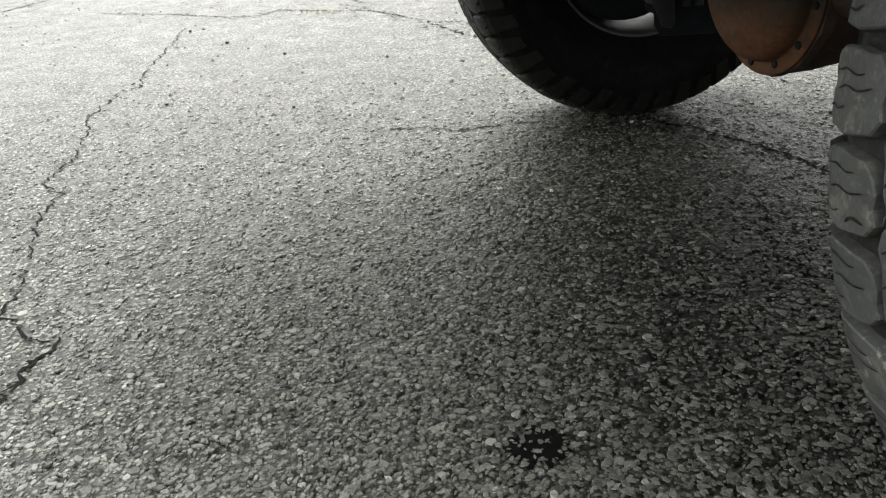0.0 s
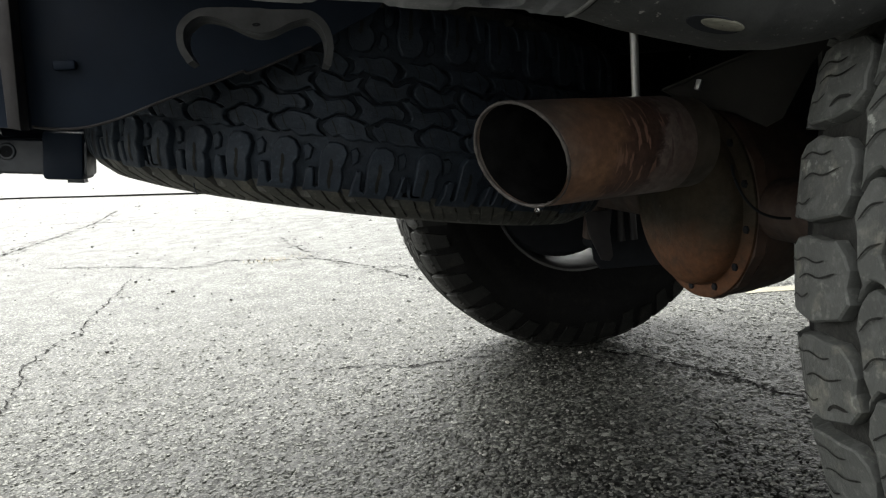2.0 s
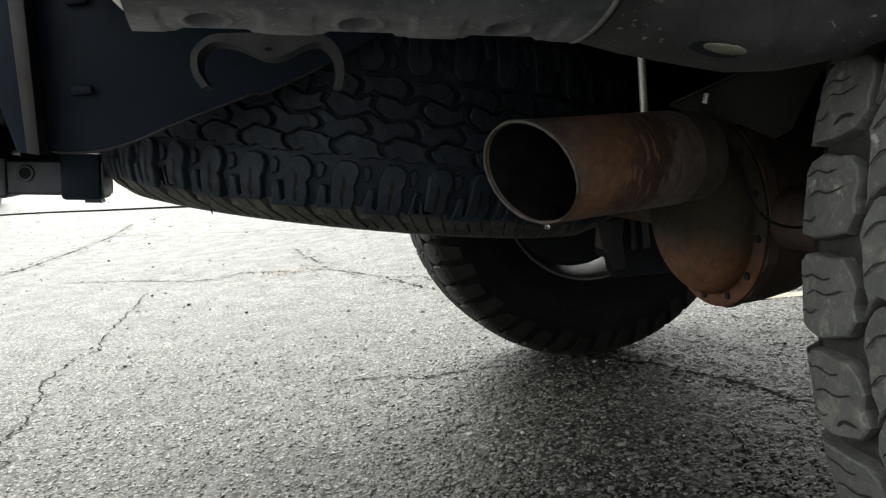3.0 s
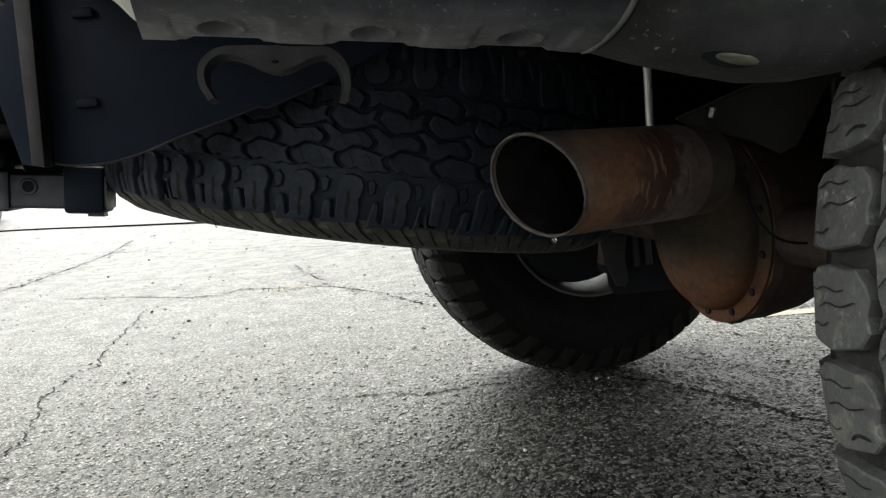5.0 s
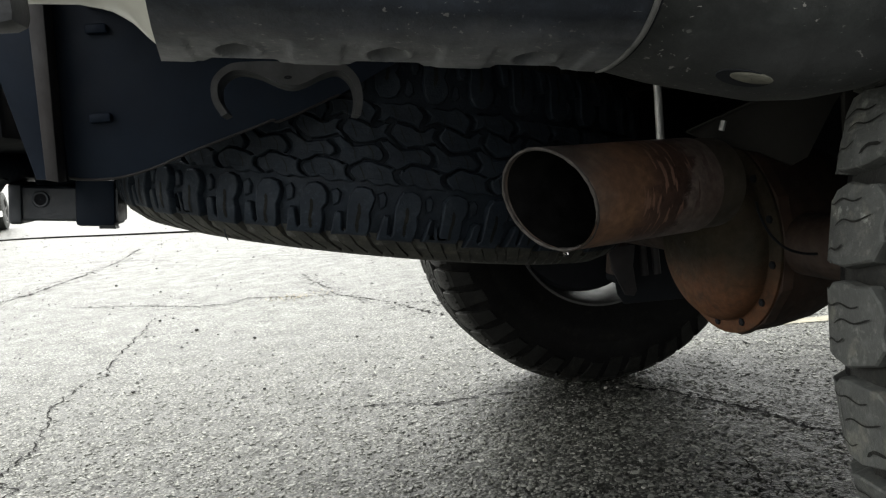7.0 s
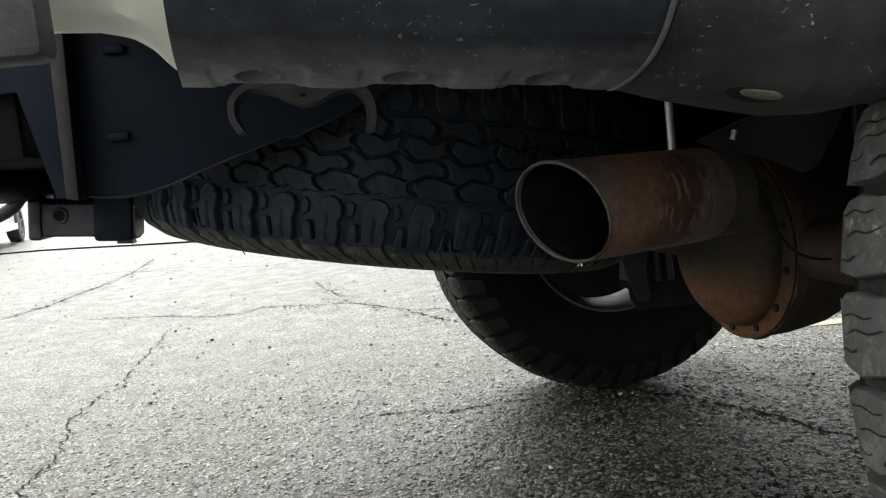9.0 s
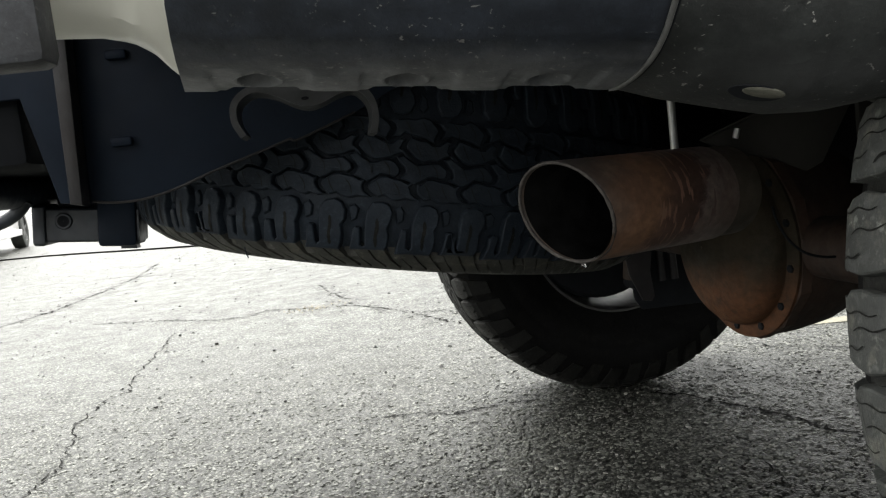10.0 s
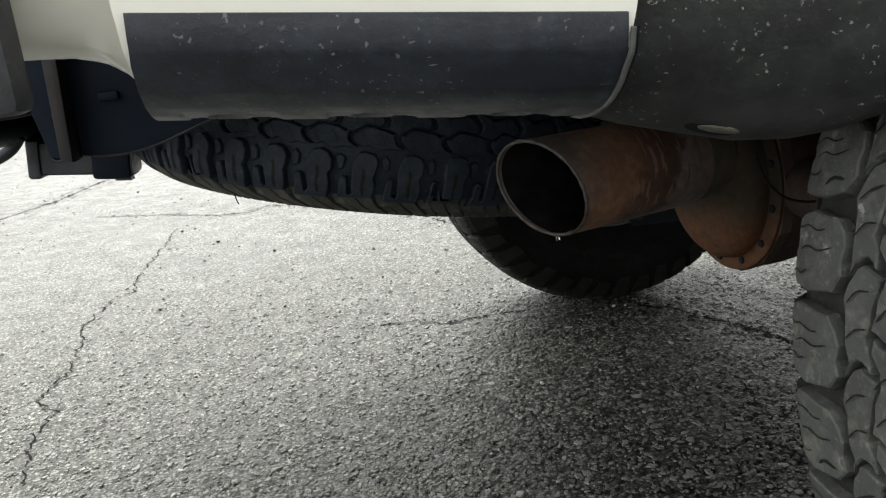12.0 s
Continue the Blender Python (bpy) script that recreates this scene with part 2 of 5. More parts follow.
# sidewall colour set far below the tread's, with the underbody shade in it
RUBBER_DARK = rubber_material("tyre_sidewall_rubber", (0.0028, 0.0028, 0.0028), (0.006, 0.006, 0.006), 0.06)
RUBBER_BLUE = rubber_material("spare_tyre_rubber", (0.0080, 0.0120, 0.0184), (0.0154, 0.0216, 0.0308), 0.22)
ALLOY = plain_material("silver_alloy", (0.045, 0.045, 0.043), (0.072, 0.072, 0.070), 20, (0.45, 0.6), 0.1, metal=0.3)
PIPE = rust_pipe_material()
LIP = plain_material("crusty_grey_steel", (0.022, 0.019, 0.018), (0.080, 0.069, 0.062), 120, (0.5, 0.75), 0.6, metal=0.2)
SLEEVE = plain_material("dull_olive_steel", (0.040, 0.034, 0.026), (0.075, 0.062, 0.046), 30, (0.5, 0.75), 0.4, metal=0.2)
DROP = plain_material("water_drop", (0.9, 0.92, 0.92), (0.95, 0.95, 0.95), 10, (0.02, 0.04), 0.0)
DROP.node_tree.nodes["Principled BSDF"].inputs["Transmission Weight"].default_value = 1.0
DROP.node_tree.nodes["Principled BSDF"].inputs["IOR"].default_value = 1.33
SOOT = plain_material("exhaust_soot", (0.004, 0.004, 0.004), (0.012, 0.012, 0.012), 40, (0.95, 1.0), 0.3, spec=0.0)
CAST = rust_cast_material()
CAST_DARK = plain_material("dark_rusted_iron", (0.010, 0.0065, 0.0048), (0.040, 0.021, 0.0125), 22, (0.6, 0.85), 0.5, grain=180)
CAST_MID = plain_material("brown_rusted_iron", (0.024, 0.015, 0.011), (0.062, 0.034, 0.022), 24, (0.6, 0.85), 0.5, grain=180)
FRAME_PAINT = plain_material("blue_black_chassis_paint", (0.0040, 0.0076, 0.0150), (0.0076, 0.0135, 0.0250), 12, (0.45, 0.65), 0.2, spec=0.15)
HITCH_PAINT = plain_material("worn_black_hitch_paint", (0.0085, 0.0120, 0.0180), (0.021, 0.0270, 0.0370), 24, (0.35, 0.6), 0.3)
RUST_EDGE = plain_material("rust_streaked_paint", (0.0042, 0.0045, 0.0066), (0.0125, 0.0085, 0.0085), 15, (0.5, 0.75), 0.3)
HOOK_STEEL = plain_material("grey_steel", (0.034, 0.035, 0.037), (0.078, 0.080, 0.084), 30, (0.4, 0.6), 0.3, metal=0.3)
BRIGHT_STEEL = plain_material("zinc_steel", (0.35, 0.35, 0.33), (0.52, 0.52, 0.50), 40, (0.35, 0.5), 0.2, metal=0.6)
VALANCE = scuffed_plastic("charcoal_bumper_plastic", (0.0072, 0.0095, 0.0145), (0.0135, 0.0168, 0.0236), 0.42, (0.255, 0.258, 0.270))
FLARE = scuffed_plastic("grey_flare_plastic", (0.0058, 0.0068, 0.0070), (0.0125, 0.0138, 0.0136), 0.5, (0.040, 0.0412, 0.0422))
SEAM = plain_material("scuffed_grey_lip", (0.046, 0.047, 0.046), (0.110, 0.110, 0.106), 60, (0.4, 0.6), 0.3)
STEP = scuffed_plastic("step_pad_plastic", (0.0150, 0.0160, 0.0190), (0.030, 0.0315, 0.0360), 0.1)
WHITE = plain_material("dirty_white_car_paint", (0.62, 0.61, 0.55), (0.74, 0.73, 0.68), 6, (0.16, 0.3), 0.02, grain=30)
CAR_WHITE = plain_material("white_car_paint", (0.74, 0.74, 0.73), (0.82, 0.82, 0.81), 4, (0.12, 0.22), 0.02, grain=20)
UNDER = plain_material("black_underbody", (0.0055, 0.0062, 0.0078), (0.0125, 0.0138, 0.0165), 9, (0.7, 0.9), 0.3, spec=0.15)
LINER = plain_material("grey_liner", (0.020, 0.0195, 0.0175), (0.040, 0.038, 0.034), 9, (0.7, 0.9), 0.3, spec=0.2)
GLASS = plain_material("dark_window_glass", (0.01, 0.012, 0.012), (0.015, 0.017, 0.017), 3, (0.05, 0.1), 0.0)
GRASS = plain_material("dry_weed", (0.13, 0.112, 0.070), (0.23, 0.195, 0.125), 30, (0.7, 0.9), 0.2)
WHITE_STONE = plain_material("pale_pebble", (0.30, 0.29, 0.26), (0.48, 0.465, 0.42), 80, (0.5, 0.7), 0.3)
PLUG = plain_material("grimy_cream_plastic", (0.035, 0.035, 0.028), (0.16, 0.155, 0.125), 90, (0.5, 0.7), 0.4)
DARK_STONE = plain_material("dark_pebble", (0.015, 0.015, 0.014), (0.04, 0.038, 0.035), 80, (0.5, 0.7), 0.3)


# ---- mesh helpers ----
def part(name, bm, material, parent=None, label="", smooth=True, angle=35):
    """Links a bmesh as one mesh object, under a thing or a part if given."""
    me = bpy.data.meshes.new(name)
    bmesh.ops.recalc_face_normals(bm, faces=bm.faces)
    if smooth:
        lim = radians(angle)
        for f in bm.faces:
            f.smooth = True
        for e in bm.edges:
            if len(e.link_faces) == 2 and e.calc_face_angle(0) > lim:
                e.smooth = False
    bm.to_mesh(me)
    bm.free()
    me.materials.append(material)
    ob = new(name, me)
    ob.parent = parent
    return tagged(ob, label)


def box(bm, x0, x1, y0, y1, z0, z1, bevel=0.0, m=None):
    vs = [bm.verts.new((x, y, z)) for x in (x0, x1) for y in (y0, y1) for z in (z0, z1)]
    fs = [(0, 1, 3, 2), (4, 6, 7, 5), (0, 4, 5, 1), (2, 3, 7, 6), (0, 2, 6, 4), (1, 5, 7, 3)]
    faces = [bm.faces.new([vs[i] for i in f]) for f in fs]
    if bevel:
        edges = list({e for f in faces for e in f.edges})
        bmesh.ops.bevel(bm, geom=edges, offset=bevel, segments=2, profile=0.5, affect="EDGES")
    if m is not None:
        bmesh.ops.transform(bm, matrix=m, verts=bm.verts[:])
    return bm


def prism(bm, outline, depth, axis="y", bevel=0.0):
    """Extrudes an outline of (a, b) pairs over depth = (d0, d1) along an axis; a, b are the other two axes in order."""
    def at(a, b, d):
        return (a, d, b) if axis == "y" else (d, a, b) if axis == "x" else (a, b, d)
    n = len(outline)
    lo = [bm.verts.new(at(a, b, depth[0])) for a, b in outline]
    hi = [bm.verts.new(at(a, b, depth[1])) for a, b in outline]
    faces = [bm.faces.new(lo), bm.faces.new(hi[::-1])]
    for i in range(n):
        faces.append(bm.faces.new((lo[i], hi[i], hi[(i + 1) % n], lo[(i + 1) % n])))
    if bevel:
        bmesh.ops.recalc_face_normals(bm, faces=faces)
        edges = [e for f in faces[:2] for e in f.edges]
        bmesh.ops.bevel(bm, geom=edges, offset=bevel, segments=2, profile=0.5, affect="EDGES")
    return bm


def smooth_path(points, steps=8):
    """Catmull-Rom points through the given ones."""
    p = [Vector(q) for q in points]
    p = [2 * p[0] - p[1]] + p + [2 * p[-1] - p[-2]]
    out = []
    for i in range(1, len(p) - 2):
        for k in range(steps):
            t = k / steps
            a, b, c, d = p[i - 1], p[i], p[i + 1], p[i + 2]
            out.append(0.5 * (2 * b + (c - a) * t + (2 * a - 5 * b + 4 * c - d) * t * t + (3 * b - a - 3 * c + d) * t ** 3))
    return out + [p[-2]]


def tube(bm, path, radius, sides=20, cap=True, flat=1.0):
    """A round (or flattened) bar along a path; radius may be a function of 0..1."""
    rings, up = [], Vector((0, 0, 1))
    n = len(path)
    for i, p in enumerate(path):
        d = (path[min(i + 1, n - 1)] - path[max(i - 1, 0)]).normalized()
        ref = up if abs(d.dot(up)) < 0.95 else Vector((0, 1, 0))
        a = d.cross(ref).normalized()
        b = a.cross(d)
        r = radius(i / (n - 1)) if callable(radius) else radius
        rings.append([bm.verts.new(p + r * (math.cos(2 * math.pi * k / sides) * a * flat + math.sin(2 * math.pi * k / sides) * b)) for k in range(sides)])
    for r0, r1 in zip(rings, rings[1:]):
        for k in range(sides):
            bm.faces.new((r0[k], r0[(k + 1) % sides], r1[(k + 1) % sides], r1[k]))
    if cap:
        bm.faces.new(rings[0][::-1])
        bm.faces.new(rings[-1])
    return bm


def revolve(bm, profile, sides=64, closed=False):
    """Turns (w, r) pairs about the local y axis."""
    rings = [[bm.verts.new((r * math.cos(2 * math.pi * k / sides), w, r * math.sin(2 * math.pi * k / sides))) for k in range(sides)] for w, r in profile]
    pairs = list(zip(rings, rings[1:])) + ([(rings[-1], rings[0])] if closed else [])
    for a, b in pairs:
        for k in range(sides):
            bm.faces.new((a[k], a[(k + 1) % sides], b[(k + 1) % sides], b[k]))
    return bm


def sheet(bm, rows, thick=None):
    """A grid surface from rows of points; thick: a vector by which a second skin lies behind it."""
    def skin(off):
        return [[bm.verts.new(Vector(p) + off) for p in r] for r in rows]
    front = skin(Vector((0, 0, 0)))
    grids = [front]
    if thick is not None:
        grids.append(skin(Vector(thick)))
    for g in grids:
        for a, b in zip(g, g[1:]):
            for k in range(len(a) - 1):
                bm.faces.new((a[k], a[k + 1], b[k + 1], b[k]))
    if thick is not None:
        back = grids[1]
        loop = lambda g: g[0][:] + [r[-1] for r in g[1:]] + g[-1][-2::-1] + [r[0] for r in g[-2:0:-1]]
        lf, lb = loop(front), loop(back)
        for i in range(len(lf)):
            j = (i + 1) % len(lf)
            bm.faces.new((lf[i], lf[j], lb[j], lb[i]))
    return bm


# ---- ground ----
def lattice_noise(x, y, cell, seed):
    """Smooth random heights 0..1 on a lattice of the given cell size."""
    table = np.random.RandomState(seed).rand(256, 256)
    u, v = x / cell, y / cell
    i, j = np.floor(u).astype(int), np.floor(v).astype(int)
    f, g = u - i, v - j
    f, g = f * f * (3 - 2 * f), g * g * (3 - 2 * g)
    def at(p, q):
        return table[(p + 37 * (q // 256)) % 256, q % 256]
    return (at(i, j) * (1 - f) + at(i + 1, j) * f) * (1 - g) + (at(i, j + 1) * (1 - f) + at(i + 1, j + 1) * f) * g


def ground_sheet():
    """One sheet to the horizon; close to the vehicle it carries the worn relief of the asphalt: flat stone tops with crevices."""
    xs = np.concatenate([[-1500, -300, -60, -14, -5, -2.4, -1.7], np.arange(-1.3, 1.5, 0.0042), [1.8, 2.6, 5, 14, 60, 300, 1500]])
    ys, y = [], 0.22
    while y < 4.2:
        ys.append(y)
        y += 0.0036 + 0.0030 * max(0.0, y - 0.6)
    ys = np.concatenate([[-1500, -300, -60, -14, -4, -1, 0], ys, [5, 7, 12, 22, 60, 300, 1500]])
    gx, gy = np.meshgrid(xs, ys)
    n = 0.45 * lattice_noise(gx, gy, 0.0078, 1) + 0.40 * lattice_noise(gx + 0.37 * gy, gy - 0.37 * gx, 0.0046, 2) + 0.15 * lattice_noise(gx, gy, 0.021, 3)
    pit = np.clip((0.46 - n) / 0.18, 0, 1)
    gz = -0.0032 * pit + 0.0012 * (lattice_noise(gx, gy, 0.03, 4) - 0.5) * (pit <= 0)
    fade = np.clip((gx + 1.3) / 0.35, 0, 1) * np.clip((1.5 - gx) / 0.3, 0, 1) * np.clip((gy - 0.2) / 0.1, 0, 1) * np.clip((3.6 - gy) / 1.9, 0, 1)
    gz *= fade
    co = np.stack([gx, gy, gz], -1).reshape(-1, 3)
    h, w = gx.shape
    idx = np.arange(h * w).reshape(h, w)
    quads = np.stack([idx[:-1, :-1], idx[:-1, 1:], idx[1:, 1:], idx[1:, :-1]], -1).reshape(-1, 4)
    me = bpy.data.meshes.new("ground")
    me.vertices.add(len(co))
    me.vertices.foreach_set("co", co.ravel().astype(np.float32))
    me.loops.add(quads.size)
    me.loops.foreach_set("vertex_index", quads.ravel().astype(np.int32))
    me.polygons.add(len(quads))
    me.polygons.foreach_set("loop_start", np.arange(0, quads.size, 4, dtype=np.int32))
    me.update(calc_edges=True)
    me.polygons.foreach_set("use_smooth", np.ones(len(quads), dtype=bool))
    me.materials.append(ASPHALT)
    return tagged(new("ground", me), "wet grey asphalt car park with cracks and exposed aggregate", "asphalt", kind="structure")


ground = ground_sheet()


CRACK_POINTS = []


def crack(points, width, seed, steps=14, flecks=0, gaps=0.0, spread=0.03):
    """A jagged crack with a ragged edge, filled with dark dirt."""
    rnd = random.Random(seed)
    path = []
    for a, b in zip(points, points[1:]):
        n = max(2, min(steps, int(math.dist(a, b) / 0.011)))
        for k in range(n):
            t = k / n
            j = min(0.011, math.dist(a, b) / 5)
            path.append(Vector((a[0] + (b[0] - a[0]) * t + rnd.uniform(-j, j), a[1] + (b[1] - a[1]) * t + rnd.uniform(-j, j) * 0.6, 0)))
    path.append(Vector((*points[-1], 0)))
    CRACK_POINTS.extend((p.x, p.y) for p in path)
    bm = bmesh.new()
    rows = []
    for i, p in enumerate(path):
        d = path[min(i + 1, len(path) - 1)] - path[max(i - 1, 0)]
        nrm = Vector((-d.y, d.x, 0)).normalized()
        w = width * rnd.choice((0.4, 0.55, 0.7, 1.0)) * rnd.uniform(0.7, 1.1) * (0.35 if i in (0, len(path) - 1) else 1.0)
        rows.append([bm.verts.new(p + nrm * w * rnd.uniform(0.6, 1.2) + Vector((0, 0, 0.0012))), bm.verts.new(p - nrm * w * rnd.uniform(0.6, 1.2) + Vector((0, 0, 0.0012)))])
    for a, b in zip(rows, rows[1:]):
        if rnd.random() >= gaps:
            bm.faces.new((a[0], a[1], b[1], b[0]))
    # crumbled chips along the crack
    for i in range(flecks):
        k = rnd.randrange(len(path) - 1)
        p = path[k].lerp(path[k + 1], rnd.random()) + Vector((rnd.gauss(0, spread), rnd.gauss(0, spread), 0.0014))
        r, a0 = rnd.uniform(0.25, 1.0) * width, rnd.uniform(0, 6.28)
        bm.faces.new([bm.verts.new(p + Vector((r * rnd.uniform(0.7, 2.2) * math.cos(a0 + q), r * rnd.uniform(0.5, 1.2) * math.sin(a0 + q), 0))) for q in (0, 1.6, 3.1, 4.6)])
    return part("crack", bm, CRACK, ground, smooth=False)


crack([(-0.60, 0.86), (-0.5421, 0.9582), (-0.5304, 1.0068), (-0.5117, 1.0774), (-0.511, 1.10)], 0.0050, 21, flecks=10, spread=0.008)
crack([(-0.512, 1.09), (-0.535, 1.092), (-0.5649, 1.1074), (-0.585, 1.15), (-0.6182, 1.1846), (-0.64, 1.31), (-0.6576, 1.4358), (-0.7, 1.56), (-0.69, 1.7), (-0.75, 1.79),
       (-0.73, 1.96), (-0.78, 2.23), (-0.8, 2.32), (-0.78, 2.53), (-0.73, 2.62), (-0.76, 2.91), (-0.75, 3.29), (-0.76, 3.6)], 0.0036, 1, flecks=40, gaps=0.03, spread=0.012)
crack([(0.60, 1.33), (0.5868, 1.2758), (0.5834, 1.2043), (0.5783, 1.0985), (0.5823, 1.0222), (0.6185, 0.9959)], 0.0026, 22, flecks=16, gaps=0.15, spread=0.012)
crack([(0.01, 1.93), (0.11, 1.91), (0.18, 1.86), (0.24, 1.87), (0.31, 1.87), (0.36, 1.87)], 0.0056, 2, flecks=20, spread=0.012)
crack([(0.62, 1.78), (0.68, 1.72), (0.7, 1.67), (0.72, 1.62), (0.75, 1.58), (0.78, 1.5), (0.8, 1.44), (0.82, 1.39), (0.85, 1.32), (0.87, 1.26)], 0.0068, 3, flecks=36, spread=0.012)
crack([(-2.3, 3.6), (-1.78, 4.74), (-1.69, 5.0), (-1.64, 5.37), (-1.59, 5.7), (-1.52, 6.43), (-1.57, 7.46)], 0.012, 4, 40, flecks=260, gaps=0.3, spread=0.05)
crack([(-1.26, 4.21), (-0.9, 4.01), (-0.61, 3.78), (-0.46, 3.74), (-0.39, 3.86), (-0.18, 3.73), (0.01, 3.63), (0.13, 3.44), (0.23, 3.25), (0.29, 3.07), (0.37, 2.88)], 0.0072, 5, 40, flecks=170, gaps=0.2, spread=0.03)
crack([(-0.14, 4.49), (-0.1, 4.19), (-0.04, 3.94), (0.01, 3.63)], 0.0075, 6, 40, flecks=120, gaps=0.45, spread=0.045)
crack([(-2.63, 7.16), (-2.1, 6.72), (-1.66, 6.61), (-0.97, 5.98), (-0.37, 5.62), (0.21, 5.12)], 0.0065, 7, 40, gaps=0.2)
crack([(1.01, 2.06), (1.05, 1.98), (1.11, 1.93), (1.18, 1.86), (1.22, 1.78)], 0.004, 8)
crack([(0.97, 1.88), (1.02, 1.82), (1.1, 1.81), (1.12, 1.73)], 0.003, 9)
crack([(0.63, 1.32), (0.61, 1.24), (0.63, 1.16)], 0.003, 10)
crack([(1.0, 2.35), (1.12, 2.28), (1.26, 2.25), (1.40, 2.16)], 0.004, 11, flecks=60, gaps=0.3, spread=0.03)
crack([(0.24, 3.24), (0.34, 3.20), (0.40, 3.10), (0.52, 3.06)], 0.006, 12, flecks=90, gaps=0.5, spread=0.05)


def seam_line():
    """A thin dark cable lying across the asphalt."""
    bm = bmesh.new()
    tube(bm, smooth_path([(-6.2, 12.3, 0.010), (-4.07, 11.29, 0.010), (-3.19, 10.65, 0.010), (-2.34, 9.84, 0.010), (-1.41, 9.01, 0.010), (0.6, 7.2, 0.010)], 6), 0.0095, 8)
    return tagged(part("cable", bm, CRACK), "thin black cable lying on the asphalt", "cable")


seam_line()


def parking_line():
    bm = bmesh.new()
    rnd = random.Random(4)
    n = 60
    rows = []
    for i in range(n + 1):
        x = 1.19 + i * 0.07
        y = 2.125 - 0.2 * (x - 1.25)
        rows.append([(x, y + rnd.uniform(-0.006, 0.006), 0.0015), (x, y + 0.055 + rnd.uniform(-0.006, 0.006), 0.0015)])
    sheet(bm, rows)
    return part("painted_line", bm, YELLOW, ground, "faded yellow parking stripe", smooth=False)


parking_line()


def wet_patch(cx, cy, r, seed):
    rnd = random.Random(seed)
    bm = bmesh.new()
    n = 60
    mid = bm.verts.new((cx, cy, 0.0008))
    ring = [bm.verts.new((cx + r * (1 + rnd.uniform(-0.22, 0.2)) * math.cos(2 * math.pi * k / n) * 1.15, cy + r * (1 + rnd.uniform(-0.35, 0.3)) * math.sin(2 * math.pi * k / n), 0.0006)) for k in range(n)]
    for k in range(n):
        bm.faces.new((mid, ring[k], ring[(k + 1) % n]))
    return part("wet_patch", bm, WET, ground, "black wet drip stain")


wet_patch(0.113, 0.733, 0.030, 3)


def aggregate():
    """Exposed stones in the asphalt, close to the camera."""
    rnd = random.Random(11)
    verts, faces = [], []
    near_crack = {}
    for p, q in CRACK_POINTS:
        for a in (-1, 0, 1):
            for b in (-1, 0, 1):
                near_crack.setdefault((int(p * 60) + a, int(q * 60) + b), []).append((p, q))
    for i in range(86000):
        y = 0.45 + 4.3 * rnd.random() ** 1.6
        if rnd.random() < (y - 1.25) / 1.6:
            continue
        x = 0.05 * y + (0.24 + 0.62 * y) * rnd.uniform(-1, 1)
        if (int(x * 60), int(y * 60)) in near_crack and min((x - p) ** 2 + (y - q) ** 2 for p, q in near_crack[(int(x * 60), int(y * 60))]) < 0.00012:
            continue
        kind = rnd.random()
        r = rnd.uniform(0.0018, 0.0046) if kind < 0.78 else rnd.uniform(0.0046, 0.0070) if kind < 0.965 else rnd.uniform(0.0070, 0.0105)
        a0, n, b = rnd.uniform(0, 6.28), 6, len(verts)
        h = min(0.0015, r * rnd.uniform(0.06, 0.28))
        asp, turn = rnd.uniform(0.42, 1.0), rnd.uniform(0, 3.14)
        raw = [(r * rnd.uniform(0.55, 1.25) * math.cos(a0 + 6.283 * k / n), asp * r * rnd.uniform(0.55, 1.25) * math.sin(a0 + 6.283 * k / n)) for k in range(n)]
        ring = [(p * math.cos(turn) - q * math.sin(turn), p * math.sin(turn) + q * math.cos(turn)) for p, q in raw]
        tx, ty = rnd.gauss(0, 0.035), rnd.gauss(0, 0.035)
        verts += [(x + p, y + q, -0.001) for p, q in ring]
        verts += [(x + 0.74 * p, y + 0.74 * q, h + tx * p + ty * q) for p, q in ring]
        for k in range(n):
            j = (k + 1) % n
            faces.append((b + k, b + j, b + n + j, b + n + k))
        faces.append(tuple(b + n + k for k in range(n)))
    me = bpy.data.meshes.new("aggregate")
    me.from_pydata(verts, [], faces)
    me.materials.append(STONE)
    ob = new("aggregate", me)
    return tagged(ob, "grey crushed stone set in the asphalt", "gravel", kind="stuff")


aggregate()


def grit():
    """Loose dark grit scattered over the car park."""
    rnd = random.Random(5)
    verts, faces = [], []
    for i in range(1500):
        y = 1.6 + 10.5 * rnd.random() ** 1.4
        x = -0.05 * y + rnd.uniform(-0.62, 0.42) * (0.6 + 0.75 * y)
        r = rnd.uniform(0.0016, 0.0042) * (1 + 0.12 * y) * (1.0 if rnd.random() < 0.9 else 1.7)
        b, a0 = len(verts), rnd.uniform(0, 6.28)
        for k in range(5):
            q = a0 + 6.283 * k / 5
            verts.append((x + r * rnd.uniform(0.7, 1.5) * math.cos(q), y + r * rnd.uniform(0.6, 1.1) * math.sin(q), 0.0))
        verts.append((x, y, r * rnd.uniform(0.5, 1.0)))
        faces += [(b + k, b + (k + 1) % 5, b + 5) for k in range(5)]
    me = bpy.data.meshes.new("grit")
    me.from_pydata(verts, [], faces)
    me.materials.append(DARK_STONE)
    return tagged(new("grit", me), "loose dark grit scattered on the asphalt", "gravel", kind="stuff")


grit()


def pebble(x, y, r, mat, seed, label):
    rnd = random.Random(seed)
    bm = bmesh.new()
    bmesh.ops.create_icosphere(bm, subdivisions=2, radius=r)
    for v in bm.verts:
        v.co *= rnd.uniform(0.82, 1.15)
        v.co.z = v.co.z * 0.7 + r * 0.62
    ob = part("pebble", bm, mat, None, label, angle=25)
    ob.location = (x, y, 0)
    return tagged(ob, label, "stone", "loose stones on the asphalt")


